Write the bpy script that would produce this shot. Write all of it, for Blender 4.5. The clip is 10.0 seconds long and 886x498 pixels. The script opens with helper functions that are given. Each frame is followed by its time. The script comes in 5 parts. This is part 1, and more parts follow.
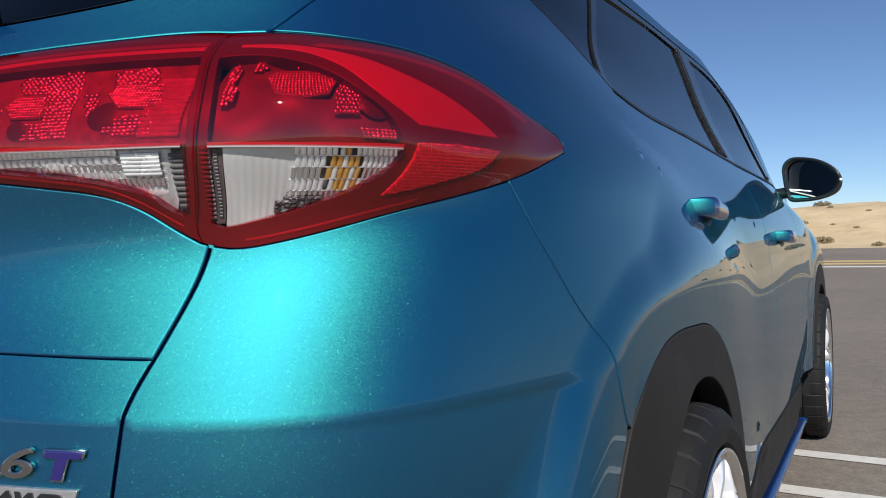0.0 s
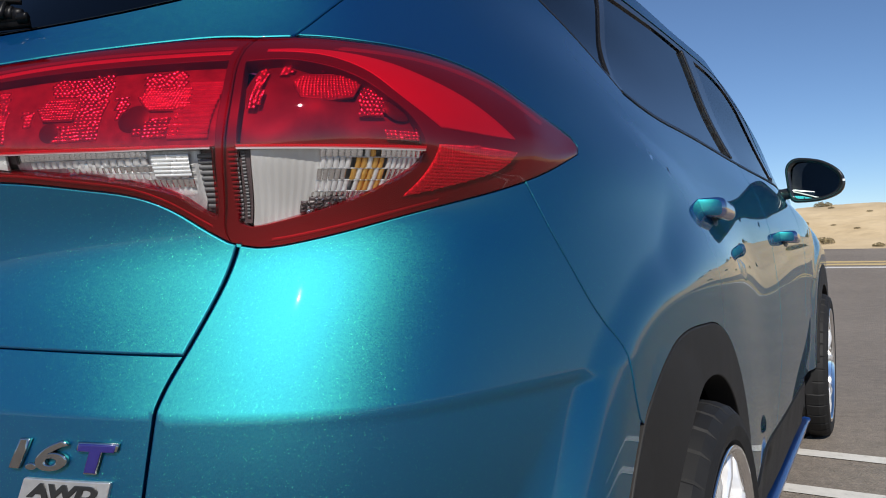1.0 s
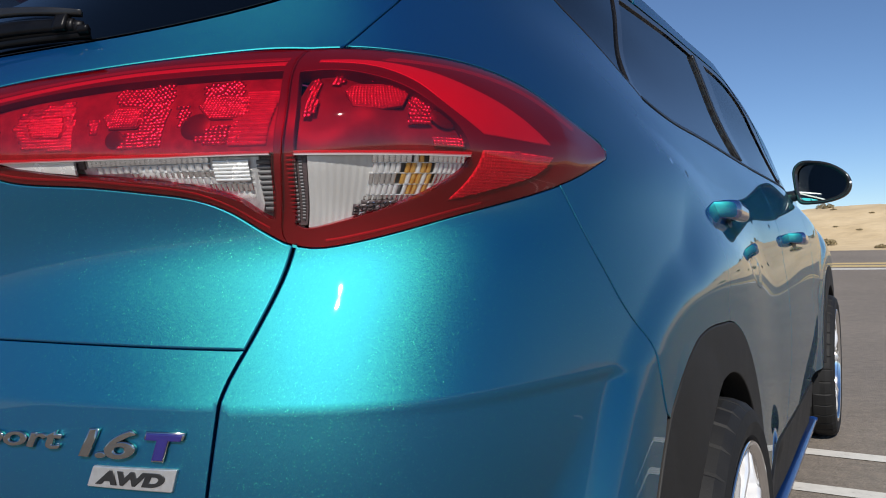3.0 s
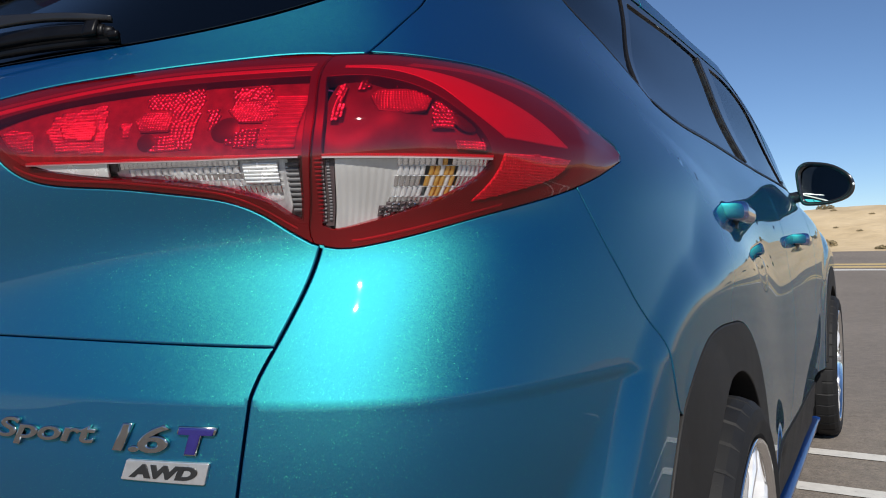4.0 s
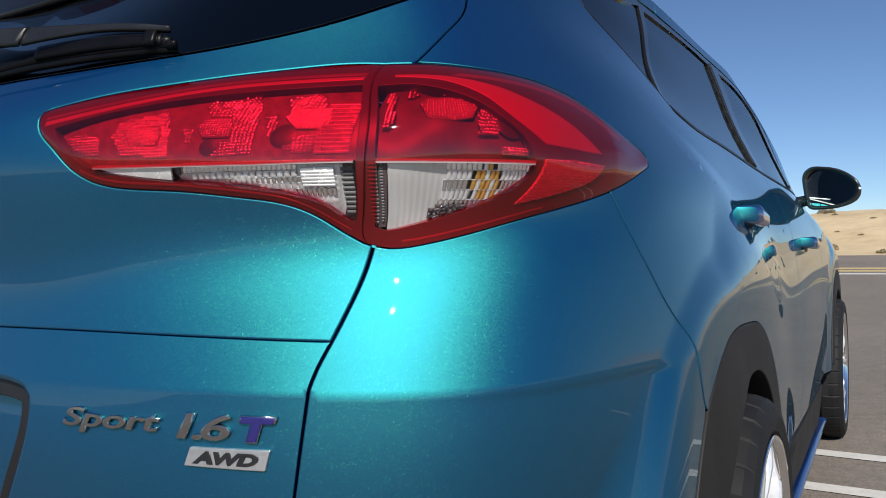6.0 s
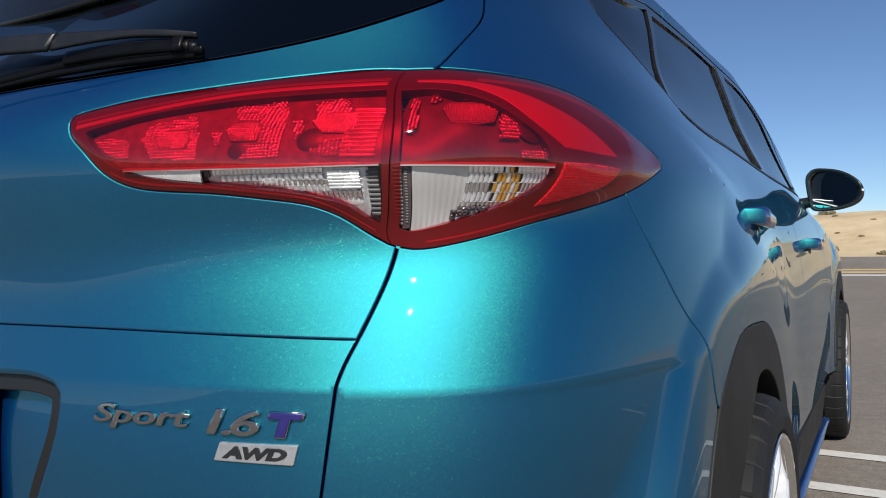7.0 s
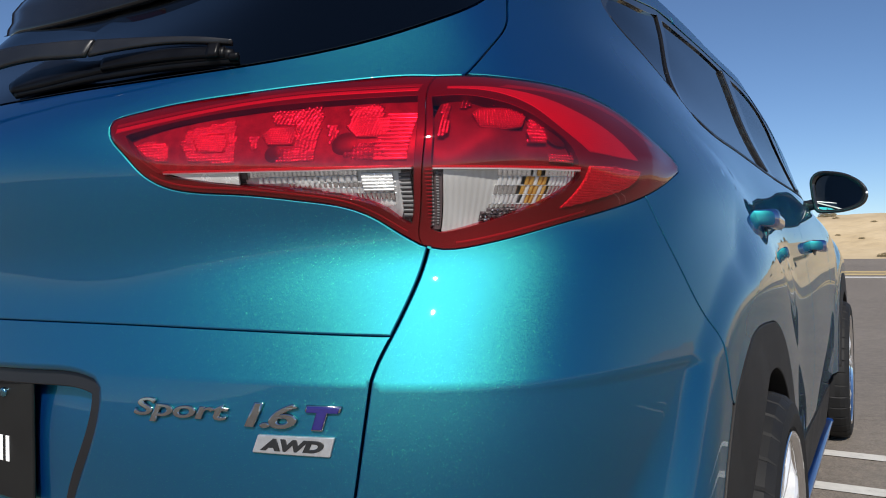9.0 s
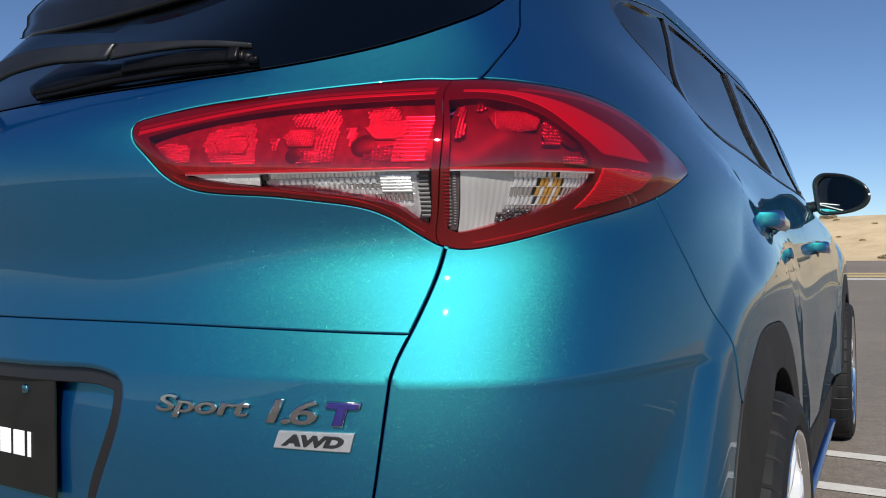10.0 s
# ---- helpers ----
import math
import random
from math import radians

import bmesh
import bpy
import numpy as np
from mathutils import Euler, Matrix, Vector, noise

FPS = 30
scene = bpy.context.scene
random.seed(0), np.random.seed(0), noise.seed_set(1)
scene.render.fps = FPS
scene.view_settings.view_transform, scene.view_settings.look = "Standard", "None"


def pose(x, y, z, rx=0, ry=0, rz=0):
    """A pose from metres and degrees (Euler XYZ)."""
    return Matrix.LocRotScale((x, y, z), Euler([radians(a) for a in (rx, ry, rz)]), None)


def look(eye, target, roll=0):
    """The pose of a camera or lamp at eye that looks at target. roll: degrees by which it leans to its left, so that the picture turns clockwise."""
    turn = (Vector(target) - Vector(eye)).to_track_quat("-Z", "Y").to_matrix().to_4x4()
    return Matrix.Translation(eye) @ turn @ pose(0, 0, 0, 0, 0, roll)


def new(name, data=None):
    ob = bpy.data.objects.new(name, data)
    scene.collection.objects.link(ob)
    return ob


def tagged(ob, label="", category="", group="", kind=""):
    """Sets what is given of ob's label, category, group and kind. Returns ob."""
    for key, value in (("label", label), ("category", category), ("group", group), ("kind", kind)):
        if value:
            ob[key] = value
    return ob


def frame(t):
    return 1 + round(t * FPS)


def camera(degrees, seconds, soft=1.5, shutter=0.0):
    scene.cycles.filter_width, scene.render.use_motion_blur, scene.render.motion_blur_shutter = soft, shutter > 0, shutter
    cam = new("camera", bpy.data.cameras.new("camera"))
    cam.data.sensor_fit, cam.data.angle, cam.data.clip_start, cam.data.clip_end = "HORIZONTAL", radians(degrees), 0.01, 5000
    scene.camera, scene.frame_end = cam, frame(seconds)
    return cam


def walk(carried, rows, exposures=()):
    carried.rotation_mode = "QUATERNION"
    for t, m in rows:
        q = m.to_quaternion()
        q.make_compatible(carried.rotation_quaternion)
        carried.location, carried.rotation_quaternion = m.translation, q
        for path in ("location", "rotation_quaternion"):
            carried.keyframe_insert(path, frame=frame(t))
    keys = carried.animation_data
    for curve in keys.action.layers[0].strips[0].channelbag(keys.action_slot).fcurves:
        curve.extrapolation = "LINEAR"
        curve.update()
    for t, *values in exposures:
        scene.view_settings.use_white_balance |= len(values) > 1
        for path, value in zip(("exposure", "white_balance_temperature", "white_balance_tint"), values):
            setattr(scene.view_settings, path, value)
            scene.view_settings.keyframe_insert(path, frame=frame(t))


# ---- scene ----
from mathutils.geometry import delaunay_2d_cdt

cam = camera(61.1, 10.0, soft=1.0)
PATH = [
    (0, (1.171, -0.361, 0.942), (0.159, 1.364, 0.929), -1.4),
    (0.5, (1.166, -0.375, 0.942), (0.154, 1.351, 0.929), -1.4),
    (1, (1.163, -0.386, 0.941), (0.15, 1.339, 0.93), -1.4),
    (1.5, (1.158, -0.401, 0.941), (0.145, 1.324, 0.932), -1.4),
    (2, (1.155, -0.413, 0.941), (0.141, 1.311, 0.933), -1.4),
    (2.5, (1.151, -0.426, 0.941), (0.136, 1.297, 0.934), -1.4),
    (4, (1.137, -0.47, 0.942), (0.122, 1.253, 0.936), -1.3),
    (4.5, (1.133, -0.484, 0.941), (0.118, 1.24, 0.937), -1.2),
    (5, (1.128, -0.5, 0.941), (0.112, 1.223, 0.938), -1.2),
    (5.5, (1.123, -0.515, 0.941), (0.107, 1.208, 0.939), -1.1),
    (7, (1.108, -0.561, 0.941), (0.092, 1.162, 0.944), -1.0),
    (7.5, (1.105, -0.574, 0.941), (0.088, 1.149, 0.944), -1.0),
    (8, (1.102, -0.584, 0.941), (0.085, 1.138, 0.946), -1.0),
    (8.5, (1.098, -0.594, 0.94), (0.082, 1.129, 0.947), -0.9),
    (9, (1.095, -0.604, 0.94), (0.079, 1.119, 0.947), -0.9),
    (9.5, (1.092, -0.615, 0.94), (0.075, 1.108, 0.948), -0.9),
    (10, (1.088, -0.629, 0.939), (0.071, 1.094, 0.949), -0.8),
]
walk(cam, [(t, look(eye, target, roll)) for t, eye, target, roll in PATH])

# ---- world, sun ----
world = bpy.data.worlds.new("sky")
scene.world = world
world.use_nodes = True
wn = world.node_tree.nodes
sky = wn.new("ShaderNodeTexSky")
sky.sky_type = "NISHITA"
sky.sun_disc = False
SUN_DIR = Vector((.335, -.680, .652)).normalized()
SUN_ELEV = math.asin(SUN_DIR.z)
sky.sun_elevation = SUN_ELEV
sky.sun_rotation = math.atan2(SUN_DIR.x, SUN_DIR.y)
sky.altitude = 2600
sky.air_density = 1.0
sky.dust_density = 0.05
sky.ozone_density = 5.5
world.node_tree.links.new(sky.outputs[0], wn["Background"].inputs[0])
wn["Background"].inputs[1].default_value = 0.102
sun_data = bpy.data.lights.new("sun", "SUN")
sun_data.energy = 5.4
sun_data.angle = radians(.53)
sun_data.color = (1.0, .95, .88)
sun = new("sun", sun_data)
sun.matrix_world = look(SUN_DIR * 50, (0, 0, 0))


# ---- materials ----
def material(name):
    m = bpy.data.materials.new(name)
    m.use_nodes = True
    nt = m.node_tree
    return m, nt, nt.nodes["Principled BSDF"], nt.nodes["Material Output"]


def add(nt, kind, **values):
    n = nt.nodes.new(kind)
    for key, value in values.items():
        if key in n.inputs:
            n.inputs[key].default_value = value
    return n


def link(nt, a, b):
    nt.links.new(a, b)


def coords(nt, scale=(1, 1, 1)):
    t = nt.nodes.new("ShaderNodeTexCoord")
    mp = nt.nodes.new("ShaderNodeMapping")
    mp.inputs["Scale"].default_value = scale
    link(nt, t.outputs["Object"], mp.inputs[0])
    return mp.outputs[0]


def ramp(nt, source, *stops):
    r = nt.nodes.new("ShaderNodeValToRGB")
    e = r.color_ramp.elements
    while len(e) < len(stops):
        e.new(.5)
    for k, (p, c) in zip(e, stops):
        k.position, k.color = p, (*c, 1) if len(c) == 3 else c
    link(nt, source, r.inputs[0])
    return r.outputs[0]


def surface(name, low, high, scale, rough=(.5, .6), metal=0.0, bump=0.0, bump_scale=None, coat=0.0, detail=6.0):
    """A surface whose colour and roughness wander between two values, with fine relief."""
    m, nt, b, _ = material(name)
    c = coords(nt)
    n1 = add(nt, "ShaderNodeTexNoise", Scale=scale, Detail=detail, Roughness=.6)
    link(nt, c, n1.inputs["Vector"])
    link(nt, ramp(nt, n1.outputs[0], (.3, low), (.7, high)), b.inputs["Base Color"])
    link(nt, ramp(nt, n1.outputs[0], (.3, (rough[0],) * 3), (.7, (rough[1],) * 3)), b.inputs["Roughness"])
    b.inputs["Metallic"].default_value = metal
    b.inputs["Coat Weight"].default_value = coat
    b.inputs["Coat Roughness"].default_value = .04
    if bump:
        n2 = add(nt, "ShaderNodeTexNoise", Scale=bump_scale or scale * 6, Detail=5.0)
        link(nt, c, n2.inputs["Vector"])
        bp = add(nt, "ShaderNodeBump", Strength=1.0, Distance=bump)
        link(nt, n2.outputs[0], bp.inputs["Height"])
        link(nt, bp.outputs[0], b.inputs["Normal"])
    return m


def car_paint():
    """Blue metallic paint: aluminium flakes under a clear coat."""
    m, nt, b, out = material("blue_metallic_paint")
    c = coords(nt)
    flake = add(nt, "ShaderNodeTexVoronoi", Scale=1900.0)
    link(nt, c, flake.inputs["Vector"])
    coarse = add(nt, "ShaderNodeTexVoronoi", Scale=1500.0)
    link(nt, c, coarse.inputs["Vector"])
    geo = nt.nodes.new("ShaderNodeNewGeometry")

    def tilt(source, amount, base):
        centre = nt.nodes.new("ShaderNodeVectorMath")
        centre.operation = "SUBTRACT"
        centre.inputs[1].default_value = (.5, .5, .5)
        link(nt, source, centre.inputs[0])
        scaled = nt.nodes.new("ShaderNodeVectorMath")
        scaled.operation = "SCALE"
        if isinstance(amount, float):
            scaled.inputs["Scale"].default_value = amount
        else:
            link(nt, amount, scaled.inputs["Scale"])
        link(nt, centre.outputs[0], scaled.inputs[0])
        total = nt.nodes.new("ShaderNodeVectorMath")
        total.operation = "ADD"
        link(nt, base, total.inputs[0])
        link(nt, scaled.outputs[0], total.inputs[1])
        unit = nt.nodes.new("ShaderNodeVectorMath")
        unit.operation = "NORMALIZE"
        link(nt, total.outputs[0], unit.inputs[0])
        return unit.outputs[0]

    spark = nt.nodes.new("ShaderNodeMath")
    spark.operation = "GREATER_THAN"
    spark.inputs[1].default_value = .985
    split = nt.nodes.new("ShaderNodeSeparateColor")
    link(nt, coarse.outputs["Color"], split.inputs[0])
    link(nt, split.outputs[2], spark.inputs[0])
    wide = nt.nodes.new("ShaderNodeMath")
    wide.operation = "MULTIPLY_ADD"
    wide.inputs[1].default_value, wide.inputs[2].default_value = .32, .05
    link(nt, spark.outputs[0], wide.inputs[0])
    n = tilt(flake.outputs["Color"], .16, geo.outputs["Normal"])
    n = tilt(coarse.outputs["Color"], wide.outputs[0], n)
    link(nt, geo.outputs["Normal"], b.inputs["Normal"])
    tone = add(nt, "ShaderNodeTexNoise", Scale=3.0, Detail=3.0)
    link(nt, c, tone.inputs["Vector"])
    link(nt, ramp(nt, tone.outputs[0], (.3, (.002, .043, .205)), (.7, (.003, .049, .228))), b.inputs["Base Color"])
    b.inputs["Metallic"].default_value = .75
    b.inputs["Roughness"].default_value = .51
    b.inputs["Specular Tint"].default_value = (.02, .09, .18, 1)
    b.inputs["Coat Weight"].default_value = 1.0
    b.inputs["Coat Roughness"].default_value = .012
    b.inputs["Coat IOR"].default_value = 1.47
    link(nt, geo.outputs["Normal"], b.inputs["Coat Normal"])
    metal = add(nt, "ShaderNodeBsdfGlossy", Color=(.060, .620, .295, 1), Roughness=.53)
    metal.distribution = "BECKMANN"
    link(nt, n, metal.inputs["Normal"])
    clear = add(nt, "ShaderNodeBsdfGlossy", Color=(1, 1, 1, 1), Roughness=.012)
    gloss = add(nt, "ShaderNodeFresnel", IOR=1.47)
    flakes = nt.nodes.new("ShaderNodeMixShader")
    link(nt, gloss.outputs[0], flakes.inputs[0])
    link(nt, metal.outputs[0], flakes.inputs[1])
    link(nt, clear.outputs[0], flakes.inputs[2])
    mix = nt.nodes.new("ShaderNodeMixShader")
    share = nt.nodes.new("ShaderNodeMath")
    share.operation = "MULTIPLY_ADD"
    share.inputs[1].default_value, share.inputs[2].default_value = .24, .246
    link(nt, spark.outputs[0], share.inputs[0])
    link(nt, share.outputs[0], mix.inputs[0])
    link(nt, b.outputs[0], mix.inputs[1])
    link(nt, flakes.outputs[0], mix.inputs[2])
    link(nt, mix.outputs[0], out.inputs[0])
    return m


def thin_pane(name, tint, rough=.0, ior=1.5, ripple=0.0, ripple_scale=20.0):
    """A thin clear or tinted pane: tinted see-through with the gloss of its surface, alike from both sides."""
    m, nt, b, out = material(name)
    nt.nodes.remove(b)
    see = add(nt, "ShaderNodeBsdfTransparent", Color=(*tint, 1))
    gloss = add(nt, "ShaderNodeBsdfGlossy", Roughness=rough)
    weight = add(nt, "ShaderNodeLayerWeight", Blend=.5)
    grazing = nt.nodes.new("ShaderNodeMath")
    grazing.operation = "POWER"
    grazing.inputs[1].default_value = 5.0
    link(nt, weight.outputs["Facing"], grazing.inputs[0])
    share = nt.nodes.new("ShaderNodeMath")
    share.operation = "MULTIPLY_ADD"
    straight = ((ior - 1) / (ior + 1)) ** 2
    share.inputs[1].default_value, share.inputs[2].default_value = 1 - straight, straight
    link(nt, grazing.outputs[0], share.inputs[0])
    mix = nt.nodes.new("ShaderNodeMixShader")
    link(nt, share.outputs[0], mix.inputs[0])
    link(nt, see.outputs[0], mix.inputs[1])
    link(nt, gloss.outputs[0], mix.inputs[2])
    link(nt, mix.outputs[0], out.inputs[0])
    if ripple:
        w = add(nt, "ShaderNodeTexNoise", Scale=ripple_scale, Detail=2.0)
        link(nt, coords(nt), w.inputs["Vector"])
        bp = add(nt, "ShaderNodeBump", Strength=1.0, Distance=ripple)
        link(nt, w.outputs[0], bp.inputs["Height"])
        link(nt, bp.outputs[0], gloss.inputs["Normal"])
    return m


def streaked(name):
    """Satin metal with upright streaks, as in a fluted bowl."""
    m, nt, b, _ = material(name)
    n = add(nt, "ShaderNodeTexNoise", Scale=1.0, Detail=4.0, Roughness=.6)
    link(nt, coords(nt, (170, 170, 9)), n.inputs["Vector"])
    link(nt, ramp(nt, n.outputs[0], (.3, (.34, .34, .35)), (.5, (.55, .55, .55)), (.72, (.78, .78, .77))), b.inputs["Base Color"])
    b.inputs["Metallic"].default_value = .5
    b.inputs["Roughness"].default_value = .34
    return m


def reflex_material():
    """Pale plastic with a fine regular net of prisms."""
    m, nt, b, _ = material("reflex_prism_net")
    c = coords(nt, (330, 330, 330))
    cell = add(nt, "ShaderNodeTexVoronoi", Scale=1.0, Randomness=.0)
    link(nt, c, cell.inputs["Vector"])
    big = add(nt, "ShaderNodeTexNoise", Scale=28.0, Detail=2.0)
    link(nt, coords(nt), big.inputs["Vector"])
    dots = ramp(nt, cell.outputs["Distance"], (.20, (1, .98, .98)), (.60, (.55, .52, .52)))
    patch = ramp(nt, big.outputs[0], (.42, (.75, .7, .7)), (.58, (1, 1, 1)))
    mul = nt.nodes.new("ShaderNodeMix")
    mul.data_type, mul.blend_type = "RGBA", "MULTIPLY"
    mul.inputs[0].default_value = 1.0
    link(nt, dots, mul.inputs[6])
    link(nt, patch, mul.inputs[7])
    link(nt, mul.outputs[2], b.inputs["Base Color"])
    b.inputs["Roughness"].default_value = .15
    bp = add(nt, "ShaderNodeBump", Strength=.5, Distance=.0006)
    link(nt, cell.outputs["Distance"], bp.inputs["Height"])
    link(nt, bp.outputs[0], b.inputs["Normal"])
    return m


def asphalt_material():
    m, nt, b, _ = material("worn_asphalt")
    c = coords(nt)
    big = add(nt, "ShaderNodeTexNoise", Scale=.35, Detail=6.0, Roughness=.65)
    fine = add(nt, "ShaderNodeTexNoise", Scale=14.0, Detail=8.0, Roughness=.75)
    grit = add(nt, "ShaderNodeTexVoronoi", Scale=130.0)
    for t in (big, fine, grit):
        link(nt, c, t.inputs["Vector"])
    base = ramp(nt, big.outputs[0], (.3, (.165, .142, .120)), (.7, (.225, .195, .165)))
    spots = ramp(nt, fine.outputs[0], (.30, (.72, .72, .72)), (.55, (1, 1, 1)), (.75, (1.18, 1.15, 1.1)))
    mul = nt.nodes.new("ShaderNodeMix")
    mul.data_type, mul.blend_type = "RGBA", "MULTIPLY"
    mul.inputs[0].default_value = 1.0
    link(nt, base, mul.inputs[6])
    link(nt, spots, mul.inputs[7])
    stones = ramp(nt, grit.outputs["Color"], (.1, (.75, .75, .75)), (.9, (1.2, 1.18, 1.15)))
    mul2 = nt.nodes.new("ShaderNodeMix")
    mul2.data_type, mul2.blend_type = "RGBA", "MULTIPLY"
    mul2.inputs[0].default_value = .8
    link(nt, mul.outputs[2], mul2.inputs[6])
    link(nt, stones, mul2.inputs[7])
    link(nt, mul2.outputs[2], b.inputs["Base Color"])
    b.inputs["Roughness"].default_value = .85
    bp = add(nt, "ShaderNodeBump", Strength=.8, Distance=.004)
    link(nt, grit.outputs["Distance"], bp.inputs["Height"])
    link(nt, bp.outputs[0], b.inputs["Normal"])
    return m


def road_paint(name, colour, wear):
    m, nt, b, _ = material(name)
    c = coords(nt)
    n = add(nt, "ShaderNodeTexNoise", Scale=22.0, Detail=8.0, Roughness=.75)
    link(nt, c, n.inputs["Vector"])
    link(nt, ramp(nt, n.outputs[0], (.25, wear), (.42, tuple(.85 * q for q in colour)), (.7, colour)), b.inputs["Base Color"])
    b.inputs["Roughness"].default_value = .75
    return m


PAINT = car_paint()
CLADDING = surface("black_textured_plastic", (.012, .0113, .011), (.018, .017, .0165), 9, (.55, .66), bump=.00025, bump_scale=900)
GLOSS_BLACK = surface("gloss_black_plastic", (.012, .012, .013), (.018, .018, .019), 12, (.12, .2), coat=.6)
SATIN_BLACK = surface("satin_black_trim", (.007, .007, .008), (.011, .011, .012), 12, (.34, .46))
LINER = surface("dark_underbody", (.006, .006, .007), (.010, .010, .011), 8, (.8, .9))
TYRE_RUBBER = surface("tyre_rubber", (.008, .008, .009), (.014, .014, .014), 14, (.6, .78), bump=.0004, bump_scale=260)
for m in (TYRE_RUBBER, CLADDING):
    m.node_tree.nodes["Principled BSDF"].inputs["Specular IOR Level"].default_value = .3
CHROME = surface("polished_chrome", (.86, .86, .87), (.92, .92, .93), 20, (.05, .09), metal=1.0)
SILVER = surface("brushed_silver", (.62, .62, .63), (.72, .72, .72), 160, (.28, .4), metal=.85)
SATIN = streaked("lamp_satin_bowl")
LAMP_DARK = surface("lamp_dark_housing", (.05, .035, .036), (.075, .05, .052), 20, (.35, .5))
LAMP_MAROON = surface("lamp_maroon_back", (.08, .074, .074), (.15, .14, .14), 40, (.4, .55))
LAMP_RED = surface("lamp_red_housing", (.15, .14, .14), (.28, .265, .265), 90, (.3, .45))
AMBER_REFLECTION = surface("amber_bulb_reflection", (.62, .30, .05), (.80, .50, .16), 200, (.14, .24), metal=.7)
LAMP_BEZEL = surface("lamp_bezel_plastic", (.085, .078, .078), (.11, .098, .098), 6, (.35, .5))
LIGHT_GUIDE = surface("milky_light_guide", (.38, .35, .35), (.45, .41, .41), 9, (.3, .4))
# dimmer copy of the guide's plastic: brightness fading off it, put into colour
GUIDE_FADE = surface("milky_guide_fade", (.18, .165, .165), (.23, .21, .21), 9, (.3, .4))
LAMP_GREY = surface("grey_lamp_ribs", (.07, .07, .073), (.11, .11, .113), 60, (.4, .5))
BEAD = surface("moulded_reflector_beads", (.48, .46, .46), (.76, .74, .74), 300, (.14, .21), metal=.90)
FLUTE = surface("aluminised_flutes", (.70, .70, .70), (.93, .93, .93), 160, (.12, .22), metal=.65)
PRISM_DIM = surface("dim_moulded_prisms", (.24, .23, .23), (.46, .44, .44), 500, (.12, .22), metal=.5)
BOWL = surface("satin_lamp_bowl", (.54, .53, .51), (.66, .65, .63), 14, (.28, .36), metal=.5)
MIRROR_FACET = surface("aluminised_facets", (.82, .82, .83), (.93, .93, .94), 90, (.06, .12), metal=1.0)
GLOSS_TRIM = surface("gloss_black_window_trim", (.012, .012, .013), (.016, .016, .017), 12, (.03, .06))
LAMP_WHITE = surface("lamp_white_reflector", (.74, .74, .72), (.90, .90, .88), 60, (.18, .32), metal=.45)
BADGE_CHROME = surface("dark_chrome", (.36, .36, .36), (.44, .44, .44), 60, (.06, .12), metal=1.0)
WIPER_BLACK = surface("black_wiper_plastic", (.002, .002, .0025), (.004, .004, .005), 20, (.30, .42))
WIPER_BLACK.node_tree.nodes["Principled BSDF"].inputs["Specular IOR Level"].default_value = .15
SPOILER_BLACK = surface("gloss_black_spoiler_plastic", (.006, .006, .007), (.009, .009, .010), 12, (.06, .1))
SPOILER_BLACK.node_tree.nodes["Principled BSDF"].inputs["Specular IOR Level"].default_value = .25
BRAKE_LENS = surface("dark_red_brake_lens", (.012, .0006, .001), (.016, .0008, .001), 20, (.2, .3))
REFLEX = reflex_material()
BLUE_ENAMEL = surface("dark_blue_enamel", (.010, .008, .10), (.015, .011, .13), 40, (.2, .28), coat=1.0)
PLATE_BLACK = surface("black_number_plate", (.008, .008, .008), (.012, .012, .011), 20, (.3, .42))
PLATE_BLACK.node_tree.nodes["Principled BSDF"].inputs["Specular IOR Level"].default_value = .25
WHITE_PRINT = surface("white_print", (.75, .75, .74), (.82, .82, .81), 60, (.45, .55))
BLACK_PRINT = surface("black_print", (.012, .012, .013), (.016, .016, .016), 60, (.35, .45))
STEEL_BLUE = surface("blued_screw_steel", (.10, .25, .32), (.16, .33, .42), 200, (.2, .3), metal=1.0)
ALLOY = surface("machined_aluminium", (.80, .80, .81), (.90, .90, .90), 40, (.28, .38), metal=.55)
MIRROR = surface("mirror_glass", (.38, .45, .45), (.41, .48, .48), 5, (.0, .01), metal=1.0)
SKIRT = surface("blue_side_skirt_paint", (.004, .032, .15), (.006, .040, .18), 6, (.3, .4), metal=.4, coat=1.0)
RED_LENS = thin_pane("red_lamp_lens", (.94, .066, .140), .01, 1.68)
CLEAR_LENS = thin_pane("clear_lamp_lens", (.97, .97, .97), .01, 1.42)
TINTED = thin_pane("privacy_glass", (.006, .006, .008), .0, 1.75, ripple=.0004, ripple_scale=3.0)
DOOR_GLASS = thin_pane("door_glass", (.16, .18, .20), .0, 1.55)
ASPHALT = asphalt_material()
WHITE_LINE = road_paint("white_road_paint", (.62, .60, .56), (.22, .20, .17))
YELLOW_LINE = road_paint("yellow_road_paint", (.56, .42, .19), (.33, .26, .16))
SAND = surface("pale_desert_sand", (.43, .325, .190), (.56, .44, .275), .8, (.9, .97), bump=.05, bump_scale=3.0, detail=9.0)
SCRUB = surface("dry_scrub_leaves", (.17, .14, .075), (.30, .24, .13), 5, (.8, .9))
TWIG = surface("dry_twig", (.09, .07, .05), (.15, .12, .085), 12, (.8, .9))


